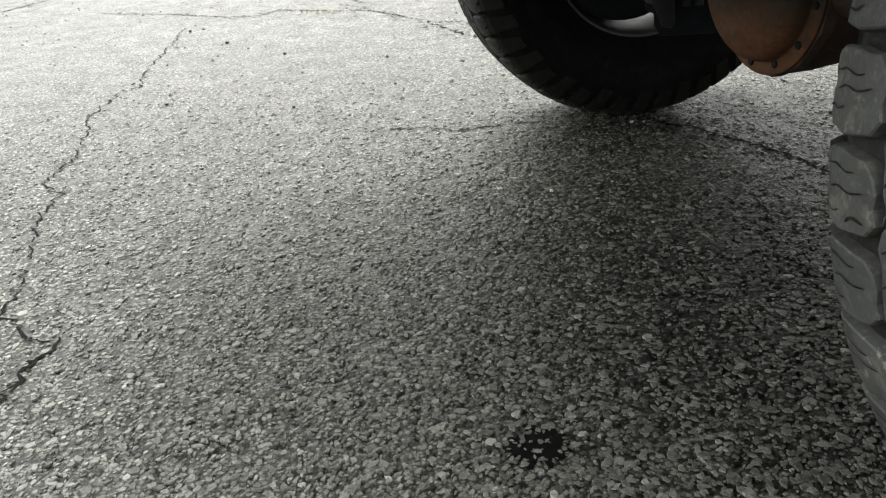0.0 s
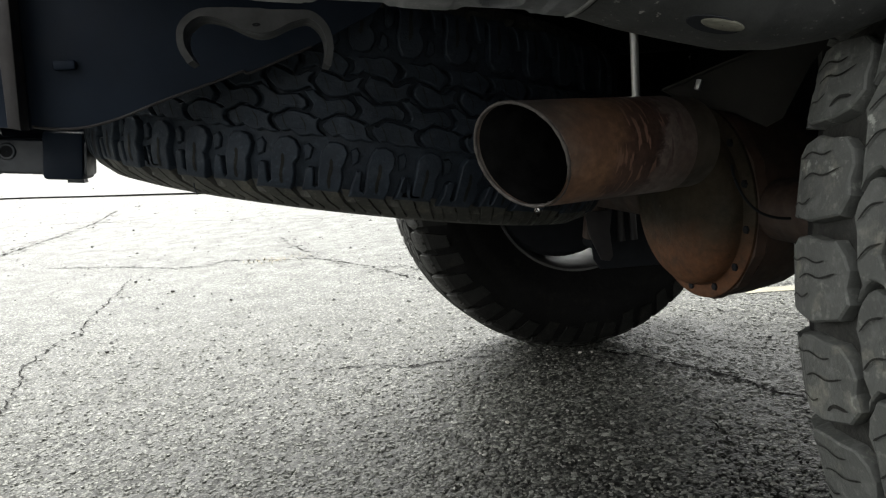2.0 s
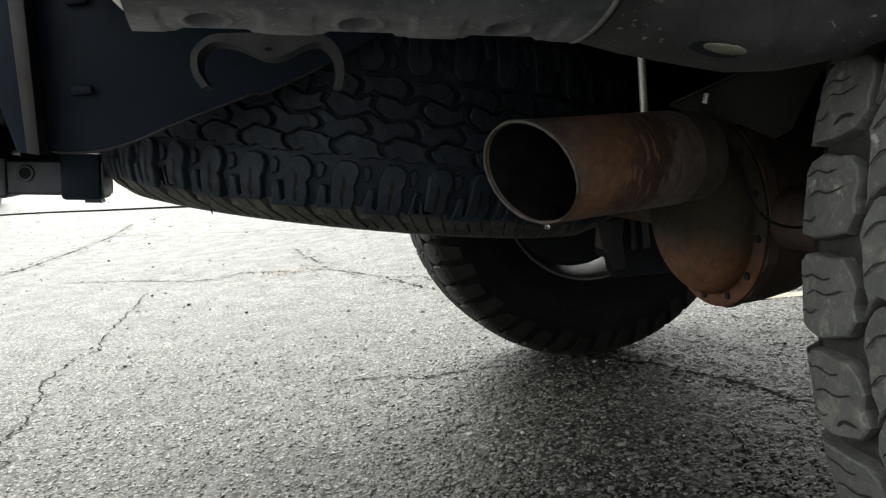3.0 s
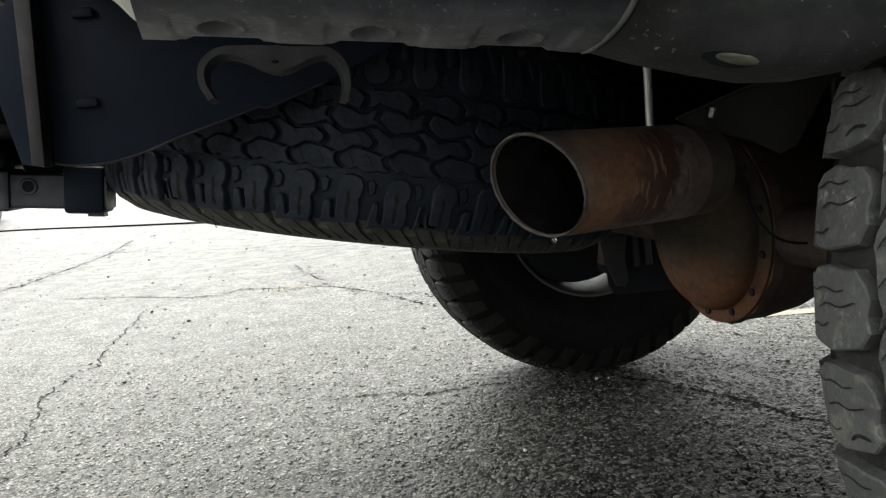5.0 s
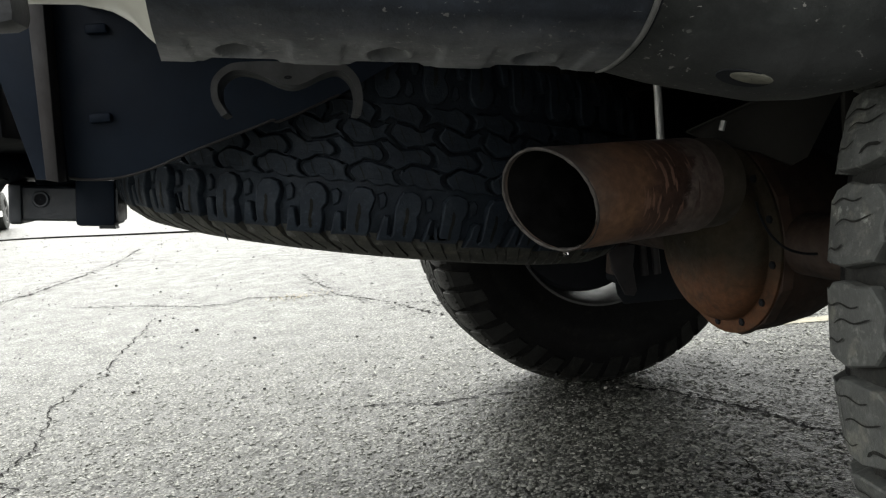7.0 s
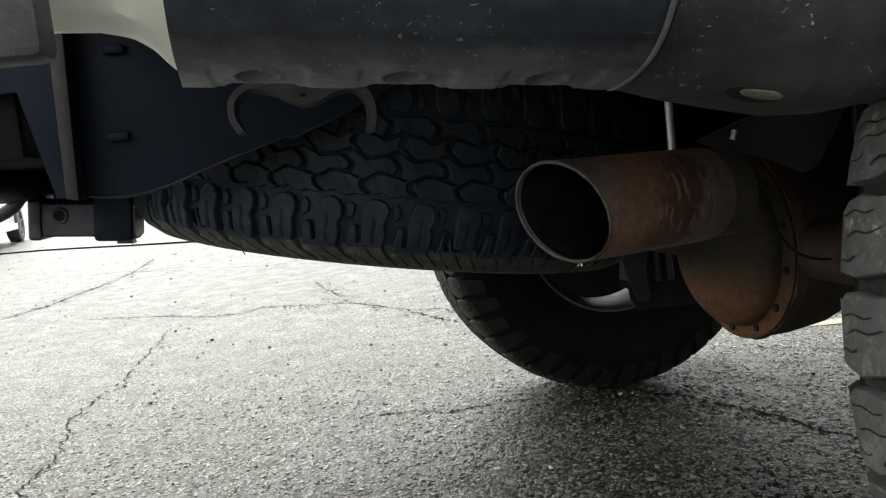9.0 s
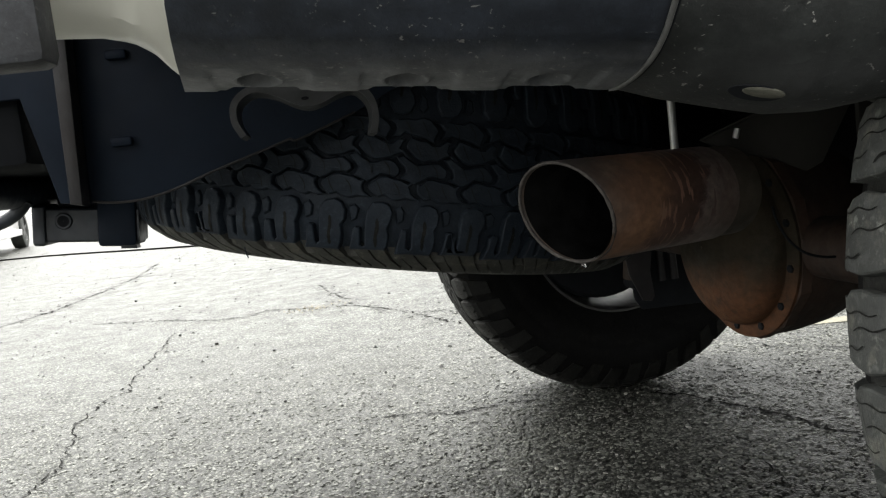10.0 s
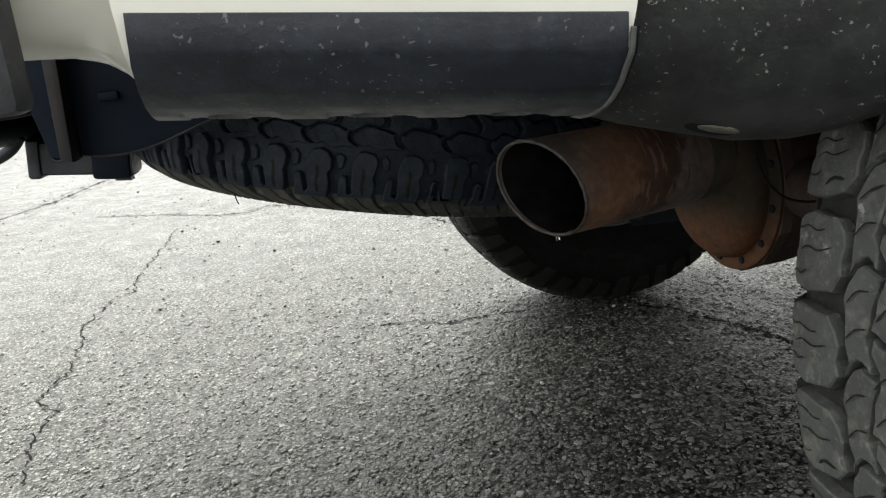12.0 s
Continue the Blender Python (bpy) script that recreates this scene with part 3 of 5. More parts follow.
for i, (x, y, r, pale) in enumerate([(0.564, 1.797, 0.006, 1), (0.59, 1.79, 0.004, 1), (0.293, 1.441, 0.006, 1), (-0.597, 2.361, 0.009, 0), (-0.533, 3.188, 0.011, 0),
                                      (-0.757, 2.663, 0.006, 0), (-0.232, 2.207, 0.007, 0), (0.113, 1.613, 0.006, 0), (-0.30, 2.9, 0.009, 0), (-0.44, 3.05, 0.006, 0),
                                      (-1.2, 4.9, 0.012, 0), (-0.72, 3.5, 0.010, 0), (-1.1, 5.6, 0.012, 0), (0.05, 2.35, 0.006, 0), (0.747, 1.587, 0.006, 0), (1.0, 1.72, 0.008, 0)]):
    pebble(x, y, 0.68 * r, WHITE_STONE if pale else DARK_STONE, i, "pale pebble on the asphalt" if pale else "small dark pebble on the asphalt")


def weed(x, y, seed):
    rnd = random.Random(seed)
    bm = bmesh.new()
    for i in range(90):
        a, l = rnd.uniform(0, 6.28), rnd.uniform(0.012, 0.03)
        bx, by = x + rnd.gauss(0, 0.07), y + rnd.gauss(0, 0.04)
        tip = Vector((bx + l * 0.9 * math.cos(a), by + l * 0.9 * math.sin(a), l * rnd.uniform(0.25, 0.6)))
        s = Vector((-math.sin(a), math.cos(a), 0)) * 0.0022
        base = Vector((bx, by, 0))
        bm.faces.new([bm.verts.new(base + s), bm.verts.new(base - s), bm.verts.new(tip)])
    return tagged(part("weed", bm, GRASS, smooth=False), "low tuft of dry yellow weed in a crack", "weed", kind="stuff")


weed(-0.18, 3.71, 3)


# ---- the vehicle ----
vehicle = tagged(new("off_road_vehicle"), "white off-road vehicle with black lower bumper, seen from behind", "car")
vehicle.location = (0, 0, 0)
TYRE_R = 0.408


def crown(w):
    """Tread radius across the tyre's width."""
    return TYRE_R - 0.9 * max(0.0, abs(w) - 0.02) ** 2 - 9.0 * max(0.0, abs(w) - 0.085) ** 2


def inset(poly, d):
    """Moves the sides of a closed outline of metric (a, w) pairs inwards by d."""
    n = len(poly)
    area = sum(poly[k][0] * poly[(k + 1) % n][1] - poly[(k + 1) % n][0] * poly[k][1] for k in range(n))
    turn = 1.0 if area > 0 else -1.0
    out = []
    for k in range(n):
        p, q, r = Vector(poly[k - 1]), Vector(poly[k]), Vector(poly[(k + 1) % n])
        e, f = (q - p).normalized(), (r - q).normalized()
        ne, nf = Vector((-e.y, e.x)) * turn, Vector((-f.y, f.x)) * turn
        b = ne + nf
        b = b / max(0.7, b.length_squared / 2) if b.length > 1e-6 else ne
        out.append(tuple(q + b * d))
    return out


def tread_mesh(worn=False, pitch=45):
    """All-terrain tread: two shoulder rows of lugs and four waved rows of interlocking blocks. worn: shallower, without open forks."""
    bm = bmesh.new()
    step = 2 * math.pi / pitch
    rnd = random.Random(21)
    depth = 0.0150
    soft = 0.7 if worn else 0.8

    def block(poly, low=0.0):
        poly = [(a * step * TYRE_R + rnd.gauss(0, 0.0005), w + rnd.gauss(0, 0.0004)) for a, w in poly]
        rings = []
        for down, d in ((depth, -0.0003), (0.0034, 0.0), (0.0011, 0.0008 * soft), (0.0, 0.0024 * soft)):
            ring = []
            for a, w in inset(poly, d) if d else poly:
                r = crown(w) - down - low
                ring.append(bm.verts.new((r * math.cos(a / TYRE_R), w, r * math.sin(a / TYRE_R))))
            rings.append(ring)
        n = len(poly)
        for lo, hi in zip(rings, rings[1:]):
            for k in range(n):
                bm.faces.new((lo[k], lo[(k + 1) % n], hi[(k + 1) % n], hi[k]))
        top = inset(poly, 0.0024 * soft)
        for tri in tessellate_polygon([[Vector((a, w, 0)) for a, w in top]]):
            a, b, c = (Vector(top[k]) for k in tri)
            f = (b - a).cross(c - a)
            if abs(f) > 1e-10:
                bm.faces.new([rings[-1][k] for k in (tri if f < 0 else tri[::-1])])

    def sipe(line, wide=0.0006):
        """A thin curved cut in a block, drawn as a dark strip for its shade."""
        rows = []
        pts3 = smooth_path([(a * step, w, 0) for a, w in line], 4)
        for i, p in enumerate(pts3):
            k = 0.3 if i in (0, len(pts3) - 1) else rnd.uniform(0.75, 1.15)
            d = pts3[min(i + 1, len(pts3) - 1)] - pts3[max(i - 1, 0)]
            n = Vector((-d.y, d.x * TYRE_R)).normalized() * wide * k
            rows.append([bm.verts.new(((crown(p.y) + 0.0004) * math.cos(p.x + g * n.x / TYRE_R), p.y + g * n.y, (crown(p.y) + 0.0004) * math.sin(p.x + g * n.x / TYRE_R))) for g in (-1, 1)])
        for p, q in zip(rows, rows[1:]):
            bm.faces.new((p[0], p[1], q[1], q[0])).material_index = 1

    edges_w = (-0.0485, -0.0245, 0.0, 0.0245, 0.0485)
    gu, gw = (0.032, 0.0009) if worn else (0.060, 0.0012)

    def cross_line(w):
        # diagonal grooves that snake across all four rows
        return 5.0 * w + 0.15 * math.sin(2 * math.pi * w / 0.049)

    def round_line(j, u):
        amp = 0.45 if j in (0, 4) else 1.0
        return edges_w[j] + 0.0046 * amp * math.sin(2 * math.pi * (u + 0.31 * j)) + 0.0018 * math.sin(4 * math.pi * u + j)

    for i in range(pitch):
        for j in range(4):
            base = i + (0.42 if j % 2 else 0.0)
            m, poly = 6, []
            w0, w1 = edges_w[j], edges_w[j + 1]
            for k in range(m):
                u = base + gu + (1 - 2 * gu) * k / m
                poly.append((u + cross_line(w0), round_line(j, u) + gw))
            for k in range(m):
                w = w0 + (w1 - w0) * k / m
                poly.append((base + 1 - gu + cross_line(w), w + gw * (1 - 2 * k / m)))
            for k in range(m):
                u = base + 1 - gu - (1 - 2 * gu) * k / m
                poly.append((u + cross_line(w1), round_line(j + 1, u) - gw))
            for k in range(m):
                w = w1 - (w1 - w0) * k / m
                poly.append((base + gu + cross_line(w), w - gw * (1 - 2 * k / m)))
            block(poly, low=rnd.uniform(0, 0.0008))
            wm, cu = (w0 + w1) / 2, base + 0.5
            for du in (-0.19, 0.17):
                q = cu + du + cross_line(wm)
                bend = rnd.uniform(-0.05, 0.05)
                sipe([(q - 0.09, wm - 0.0090), (q + bend, wm - 0.001), (q + 0.06, wm + 0.0085)])

    for i in range(pitch):
        for side in (1, -1):
            o = i + (0.5 if side < 0 else 0.18)

            def pts(raw):
                return [(o + u, side * w) for u, w in raw]
            out = 0.1145 if i % 2 else 0.1115
            if worn:
                # closed lug with a hooked root, a notch on one flank and cut sipes
                block(pts([(0.19, out), (0.10, 0.103), (0.055, 0.088), (0.075, 0.074), (0.12, 0.061), (0.27, 0.0520), (0.44, 0.0540), (0.58, 0.0515), (0.74, 0.0545), (0.87, 0.063), (0.895, 0.075), (0.935, 0.087), (0.92, 0.101), (0.83, out), (0.62, out - 0.001), (0.59, out - 0.007), (0.53, out - 0.007), (0.50, out)]))
                k = 0.06 if i % 2 else 0.0
                sipe(pts([(0.24 + k, 0.1130), (0.28 + k, 0.104), (0.25 + k, 0.095), (0.30 + k, 0.087)]), 0.00055)
                sipe(pts([(0.50, 0.098), (0.55, 0.088), (0.51, 0.077), (0.56, 0.063)]), 0.00055)
                sipe(pts([(0.78 - k, 0.1130), (0.74 - k, 0.102), (0.77 - k, 0.091), (0.72 - k, 0.080), (0.74 - k, 0.072)]), 0.00055)
                if i % 3 == 0:
                    sipe(pts([(0.20, 0.080), (0.27, 0.073), (0.25, 0.062)]), 0.0010)
            else:
                # forked lug: one hooked root, three prongs with slits between them
                block(pts([(-0.03, out), (0.02, 0.101), (0.05, 0.0875), (0.10, 0.083), (0.20, 0.0835), (0.230, 0.089), (0.232, 0.1050), (0.27, 0.1070), (0.312, 0.1045), (0.312, 0.090), (0.315, 0.076), (0.35, 0.062), (0.46, 0.0535), (0.64, 0.0515),
                           (0.80, 0.0550), (0.89, 0.064), (0.86, 0.076), (0.79, 0.083), (0.83, 0.092), (0.80, 0.105), (0.75, out)]))
                sipe(pts([(0.56, 0.107), (0.545, 0.095), (0.575, 0.083), (0.56, 0.072)]), 0.0021)
                block(pts([(0.93, 0.060), (1.06, 0.056), (1.15, 0.062), (1.12, 0.074), (0.99, 0.078)]), low=0.0055)
            # lugs running down onto the sidewall, slanted
            low = 0.0 if i % 2 else 0.010
            spans = ((0.13, 0.84, 0.0),) if worn else ((0.06, 0.38, 0.0), (0.42, 0.74, 0.0), (0.79, 1.02, 0.006))
            for u0, u1, sunk in spans:
                a0, a1 = (o + u0) * step, (o + u1) * step
                ends = []
                if worn:
                    prof = ((out - 0.001, crown(out) - 0.0006, 0), (0.1225, TYRE_R - 0.022, 0.03), (0.1325, TYRE_R - 0.042 - 0.6 * low, 0.15), (0.1415, TYRE_R - 0.060 - low, 0.26), (0.131, TYRE_R - 0.064 - low, 0.26), (0.119, TYRE_R - 0.040, 0.08), (out - 0.012, crown(out) - 0.014, 0))
                else:
                    prof = ((out - 0.001 - sunk, crown(out) - 0.0006 - 1.6 * sunk, 0), (0.1225 - 0.3 * sunk, TYRE_R - 0.026, 0.16), (0.1345, TYRE_R - 0.048, 0.46), (0.128, TYRE_R - 0.050, 0.46), (0.116 - 0.5 * sunk, TYRE_R - 0.034, 0.16), (out - 0.014, crown(out) - 0.016, 0))
                for w, r, sk in prof:
                    nar = (0.30 * rnd.uniform(0.4, 1.3) if worn else 0.06) * sk * step
                    ends.append([bm.verts.new((r * math.cos(a + sk * step + g), side * w, r * math.sin(a + sk * step + g))) for a, g in ((a0, nar), (a1, -nar))])
                lug = [bm.faces.new((p[0], p[1], q[1], q[0])) for p, q in zip(ends, ends[1:] + ends[:1])]
                lug += [bm.faces.new([e[0] for e in ends]), bm.faces.new([e[1] for e in ends][::-1])]
                for f in lug:
                    f.material_index = 2
    return bm


def tyre_mesh(floor=0.0125):
    half = [(0.0, TYRE_R - floor), (0.05, crown(0.05) - floor), (0.09, crown(0.09) - floor), (0.112, crown(0.112) - floor - 0.0035), (0.121, TYRE_R - 0.030), (0.132, TYRE_R - 0.050), (0.1385, TYRE_R - 0.070),
            (0.140, TYRE_R - 0.098), (0.1385, TYRE_R - 0.102), (0.1385, TYRE_R - 0.112), (0.139, TYRE_R - 0.116), (0.134, TYRE_R - 0.14), (0.122, TYRE_R - 0.165), (0.1165, 0.2265), (0.1135, 0.2195), (0.100, 0.2145)]
    prof = [(-w, r) for w, r in half[::-1]] + half[1:]
    return revolve(bmesh.new(), prof, 96)


def rim_mesh():
    """Barrel of the wheel, open to the inside, with lips."""
    prof = [(-0.108, 0.226), (-0.112, 0.224), (-0.112, 0.214), (-0.100, 0.208), (-0.07, 0.203), (-0.02, 0.192), (0.06, 0.190), (0.085, 0.200), (0.105, 0.208), (0.112, 0.214), (0.112, 0.226), (0.106, 0.226),
            (0.098, 0.213), (0.06, 0.196), (-0.02, 0.198), (-0.09, 0.213)]
    return revolve(bmesh.new(), prof, 72, closed=True)


def spoke_mesh():
    """Six-spoke wheel face with a hub; open windows between the spokes."""
    bm = bmesh.new()
    for k in range(6):
        m = Matrix.Rotation(2 * math.pi * k / 6, 4, "Y")
        b2 = bmesh.new()
        prism(b2, [(-0.034, 0.05), (0.034, 0.05), (0.024, 0.12), (0.030, 0.197), (-0.030, 0.197), (-0.024, 0.12)], (0.055, 0.085), "y")
        bmesh.ops.transform(b2, matrix=m, verts=b2.verts[:])
        tmp = bpy.data.meshes.new("tmp")
        b2.to_mesh(tmp)
        b2.free()
        bm.from_mesh(tmp)
        bpy.data.meshes.remove(tmp)
    revolve(bm, [(0.04, 0.001), (0.04, 0.075), (0.088, 0.075), (0.095, 0.06), (0.095, 0.001)], 36)
    return bm


def wheel(name, m, rubber, label):
    """m carries the wheel's axis (local +y outwards)."""
    w = new(name)
    w.parent = vehicle
    w.matrix_local = m
    tagged(w, label)
    return w


def fit_tyre(w, rubber, sidewall, shared, worn=True, pitch=45):
    if "tread" in shared and not worn:
        shared = {k: v for k, v in shared.items() if k != "tread"}
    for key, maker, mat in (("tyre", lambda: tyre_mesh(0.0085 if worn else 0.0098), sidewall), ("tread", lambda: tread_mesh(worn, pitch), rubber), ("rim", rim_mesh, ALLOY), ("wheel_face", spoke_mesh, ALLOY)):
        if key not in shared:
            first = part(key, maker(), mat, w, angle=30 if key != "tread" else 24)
            if key == "tread":
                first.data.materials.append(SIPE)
                first.data.materials.append(rubber)
            shared[key] = first.data
        else:
            ob = new(key, shared[key])
            ob.parent = w
            ob.material_slots[0].link = "OBJECT"
            ob.material_slots[0].material = mat
            if key == "tread":
                ob.material_slots[2].link = "OBJECT"
                ob.material_slots[2].material = RUBBER_SIDE


def tint_groove_floor(w, mat):
    """The floor of the tread grooves takes the given rubber."""
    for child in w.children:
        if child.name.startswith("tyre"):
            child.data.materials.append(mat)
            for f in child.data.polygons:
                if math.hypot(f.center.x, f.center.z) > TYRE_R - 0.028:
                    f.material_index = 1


SHARED = {}
AXLE_YAW = 4.5
near_wheel = wheel("rear_wheel", pose(0.662, 0.414, 0.425, 0, 0, 185.3) @ pose(0, 0, 0, 7.6) @ pose(0, 0, 0, 0, 10.35) @ Matrix.Diagonal((1.0325, 1, 1.0325, 1)), RUBBER, "rear wheel with dusty all-terrain tyre")
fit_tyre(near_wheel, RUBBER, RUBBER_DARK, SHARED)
tint_groove_floor(near_wheel, RUBBER_GROOVE)
SHARED.pop("tyre")
far_wheel = wheel("rear_wheel", pose(0.590, 1.945, 0.405, 0, 12, AXLE_YAW), RUBBER, "rear wheel with black all-terrain tyre")
fit_tyre(far_wheel, RUBBER_FAR, RUBBER_DARK, SHARED)
for y, flip in ((0.30, 180), (1.99, 0)):
    fw = wheel("front_wheel", pose(3.42, y, 0.405, 0, 20, flip), RUBBER, "front wheel with black all-terrain tyre")
    fit_tyre(fw, RUBBER, RUBBER_DARK, SHARED)

spare = wheel("spare_wheel", Matrix.Translation((0.067, 1.3555, 0.585)) @ Matrix.Rotation(math.atan(0.203), 4, "Y") @ Matrix.Rotation(radians(-90), 4, "X") @ Matrix.Diagonal((0.971, 0.971, 0.955, 1)),
              RUBBER_BLUE, "spare wheel slung flat under the body")
fit_tyre(spare, RUBBER_BLUE, SPARE_WALL, {k: v for k, v in SHARED.items() if k in ("rim", "wheel_face")}, worn=False)
for child in spare.children:
    if child.name.startswith("tread"):
        child.data.materials[2] = SPARE_WALL
tint_groove_floor(spare, RUBBER_BLUE)


bm = bmesh.new()
tube(bm, smooth_path([(-0.157, 1.02, 0.512), (-0.1565, 1.02, 0.505), (-0.1545, 1.02, 0.498)], 4), 0.0007, 6)
part("moulding_hair", bm, RUBBER_BLUE, vehicle, "tiny rubber moulding hair")


# axle and differential
def axle_point(y):
    return Vector((0.613 + (1.155 - y) * math.tan(radians(AXLE_YAW)), y, 0.400))


axle = new("rear_axle")
axle.parent = vehicle
tagged(axle, "rusty solid rear axle with differential housing")
bm = bmesh.new()
tube(bm, [axle_point(y) for y in (0.46, 0.62, 0.86, 1.00, 1.10, 1.22, 1.34, 1.44, 1.6, 1.84)],
     lambda t: 0.044, 32)
part("axle_tube", bm, CAST_DARK, axle, "dark rusted axle tube")

DIFF = axle_point(1.215) + Vector((-0.040, 0, 0.004))
bm = bmesh.new()
prof = []
for k in range(15):
    a = math.pi / 2 * k / 14
    prof.append((-0.0125 - 0.056 * math.cos(a) ** 0.8, max(0.002, 0.128 * math.sin(a))))
prof += [(-0.0105, 0.130), (-0.010, 0.132), (-0.010, 0.146), (-0.008, 0.149), (-0.004, 0.149)]
revolve(bm, prof, 60)
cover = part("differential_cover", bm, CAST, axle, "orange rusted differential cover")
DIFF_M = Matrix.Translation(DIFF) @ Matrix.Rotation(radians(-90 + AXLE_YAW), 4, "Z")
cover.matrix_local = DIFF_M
bm = bmesh.new()
revolve(bm, [(-0.0035, 0.10), (-0.0035, 0.150), (-0.002, 0.1525), (0.014, 0.1525), (0.018, 0.149), (0.018, 0.10)], 14)
flange = part("flange", bm, CAST_MID, axle, "rusty bolted flange ring", angle=20)
flange.matrix_local = DIFF_M
bm = bmesh.new()
revolve(bm, [(0.014, 0.1495), (0.05, 0.149), (0.10, 0.143), (0.15, 0.126), (0.20, 0.09), (0.24, 0.06), (0.30, 0.05), (0.30, 0.002)], 40)
nose = part("differential_housing", bm, CAST_DARK, axle, "dark rusted gear housing")
nose.matrix_local = DIFF_M
for k in range(13):
    a = radians(-95.5 + 27.7 * k)
    bm = bmesh.new()
    revolve(bm, [(-0.0135, 0.0005), (-0.0135, 0.0052), (-0.0126, 0.0062), (-0.0095, 0.0062)], 6)
    b = part("bolt", bm, UNDER, axle, smooth=False)
    b.matrix_local = DIFF_M @ Matrix.Translation((0.1345 * math.cos(a), 0, 0.1345 * math.sin(a)))
bm = bmesh.new()
tube(bm, smooth_path([(0.500, 1.0, 0.475), (0.504, 1.0, 0.457), (0.518, 1.0, 0.430), (0.541, 1.0, 0.409), (0.576, 1.0, 0.399), (0.612, 1.0, 0.403), (0.66, 0.98, 0.43)], 6), 0.0018, 8)
part("brake_line", bm, UNDER, axle, "thin black brake line")

# shock absorber and its bracket beside the far wheel
shock = new("shock_absorber")
shock.parent = vehicle
bm = bmesh.new()
tube(bm, [Vector((0.572, 1.70, 0.285)), Vector((0.587, 1.66, 0.50)), Vector((0.61, 1.62, 0.74))], 0.021, 20)
part("shock_tube", bm, CAST_DARK, shock)
bm = bmesh.new()
tube(bm, [Vector((0.574, 1.675, 0.272)), Vector((0.574, 1.735, 0.272))], 0.012, 20)
part("eyelet", bm, UNDER, shock)
bm = bmesh.new()
prism(bm, [(0.575, 0.40), (0.583, 0.275), (0.588, 0.228), (0.602, 0.205), (0.74, 0.200), (0.80, 0.25), (0.80, 0.46), (0.58, 0.46)], (1.735, 1.745), "y", 0.002)
part("axle_bracket", bm, UNDER, shock, "black shock absorber bracket")
bm = bmesh.new()
prism(bm, [(0.545, 0.345), (0.552, 0.297), (0.577, 0.240), (0.596, 0.236), (0.603, 0.246), (0.598, 0.300), (0.606, 0.345)], (1.662, 1.671), "y", 0.002)
part("axle_bracket", bm, RUST_EDGE, shock, "brown rusted shock absorber bracket")
for x in (0.634, 0.662):
    bm = bmesh.new()
    tube(bm, [Vector((x, 1.69, 0.272)), Vector((x - 0.002, 1.69, 0.33)), Vector((x, 1.69, 0.42))], 0.0085, 12)
    part("u_bolt", bm, RUST_EDGE, shock, "rusty u-bolt end")

bm = bmesh.new()
prism(bm, [(-0.05, 0.60), (0.35, 0.535), (0.62, 0.52), (0.90, 0.535), (1.30, 0.60), (1.30, 0.62), (0.90, 0.60), (0.62, 0.60), (0.35, 0.60), (-0.05, 0.62)], (1.595, 1.655), "y", 0.004)
part("leaf_spring", bm, UNDER, vehicle, "black leaf spring pack")

# brake drum and backing plate inside each rear wheel
for y0, s in ((1.895, 1), (0.425, -1)):
    bm = bmesh.new()
    revolve(bm, [(-0.055, 0.04), (-0.055, 0.168), (-0.046, 0.177), (0.05, 0.176), (0.06, 0.166), (0.06, 0.002)], 48)
    d = part("brake_drum", bm, UNDER, axle, "dark brake drum")
    d.matrix_local = Matrix.Translation(axle_point(y0)) @ Matrix.Rotation(radians(AXLE_YAW + (180 if s < 0 else 0)), 4, "Z")

# tail pipe
PIPE_O = Vector((0.1426, 0.7059, 0.5269))
PIPE_D = Vector((0.9123, 0.4084, -0.0283)).normalized()
pipe_frame = Matrix.Translation(PIPE_O) @ PIPE_D.to_track_quat("X", "Z").to_matrix().to_4x4()
exhaust = new("exhaust")
exhaust.parent = vehicle
tagged(exhaust, "rusty steel tail pipe with an open end")
bm = bmesh.new()
ro, ri = 0.0448, 0.0428
path = [Vector((x, 0, 0)) for x in (0.0, 0.012, 0.03, 0.06, 0.09, 0.12, 0.15, 0.166, 0.1685)]
sides = 48
rings = []
for i, p in enumerate(path):
    d = (path[min(i + 1, len(path) - 1)] - path[max(i - 1, 0)]).normalized()
    a = d.cross(Vector((0, 0, 1))).normalized()
    b = a.cross(d)
    rings.append((p, a, b))


def hoop(bm, p, a, b, r):
    """A ring of the pipe; the mouth is cut a little askew."""
    ring = []
    for k in range(sides):
        c, s = math.cos(2 * math.pi * k / sides), math.sin(2 * math.pi * k / sides)
        q = p + r * (c * a + s * b)
        if p.x < 0.01:
            q.x += r * (0.259 * c - 0.312 * s)
        ring.append(bm.verts.new(q))
    return ring


outer = [hoop(bm, p, a, b, ro) for p, a, b in rings]
lip = hoop(bm, rings[0][0] + Vector((-0.0014, 0, 0)), rings[0][1], rings[0][2], ro - 0.0012)
lip2 = hoop(bm, rings[0][0] + Vector((-0.0014, 0, 0)), rings[0][1], rings[0][2], ri + 0.0008)
inner = hoop(bm, rings[0][0] + Vector((0.002, 0, 0)), rings[0][1], rings[0][2], ri)
for a, b in list(zip(outer, outer[1:])) + [(outer[0], lip), (lip, lip2), (lip2, inner)]:
    for k in range(sides):
        bm.faces.new((a[k], a[(k + 1) % sides], b[(k + 1) % sides], b[k]))
bm2 = bmesh.new()
rl = random.Random(8)
mouth = [v.co.copy() for v in lip]
loops = []
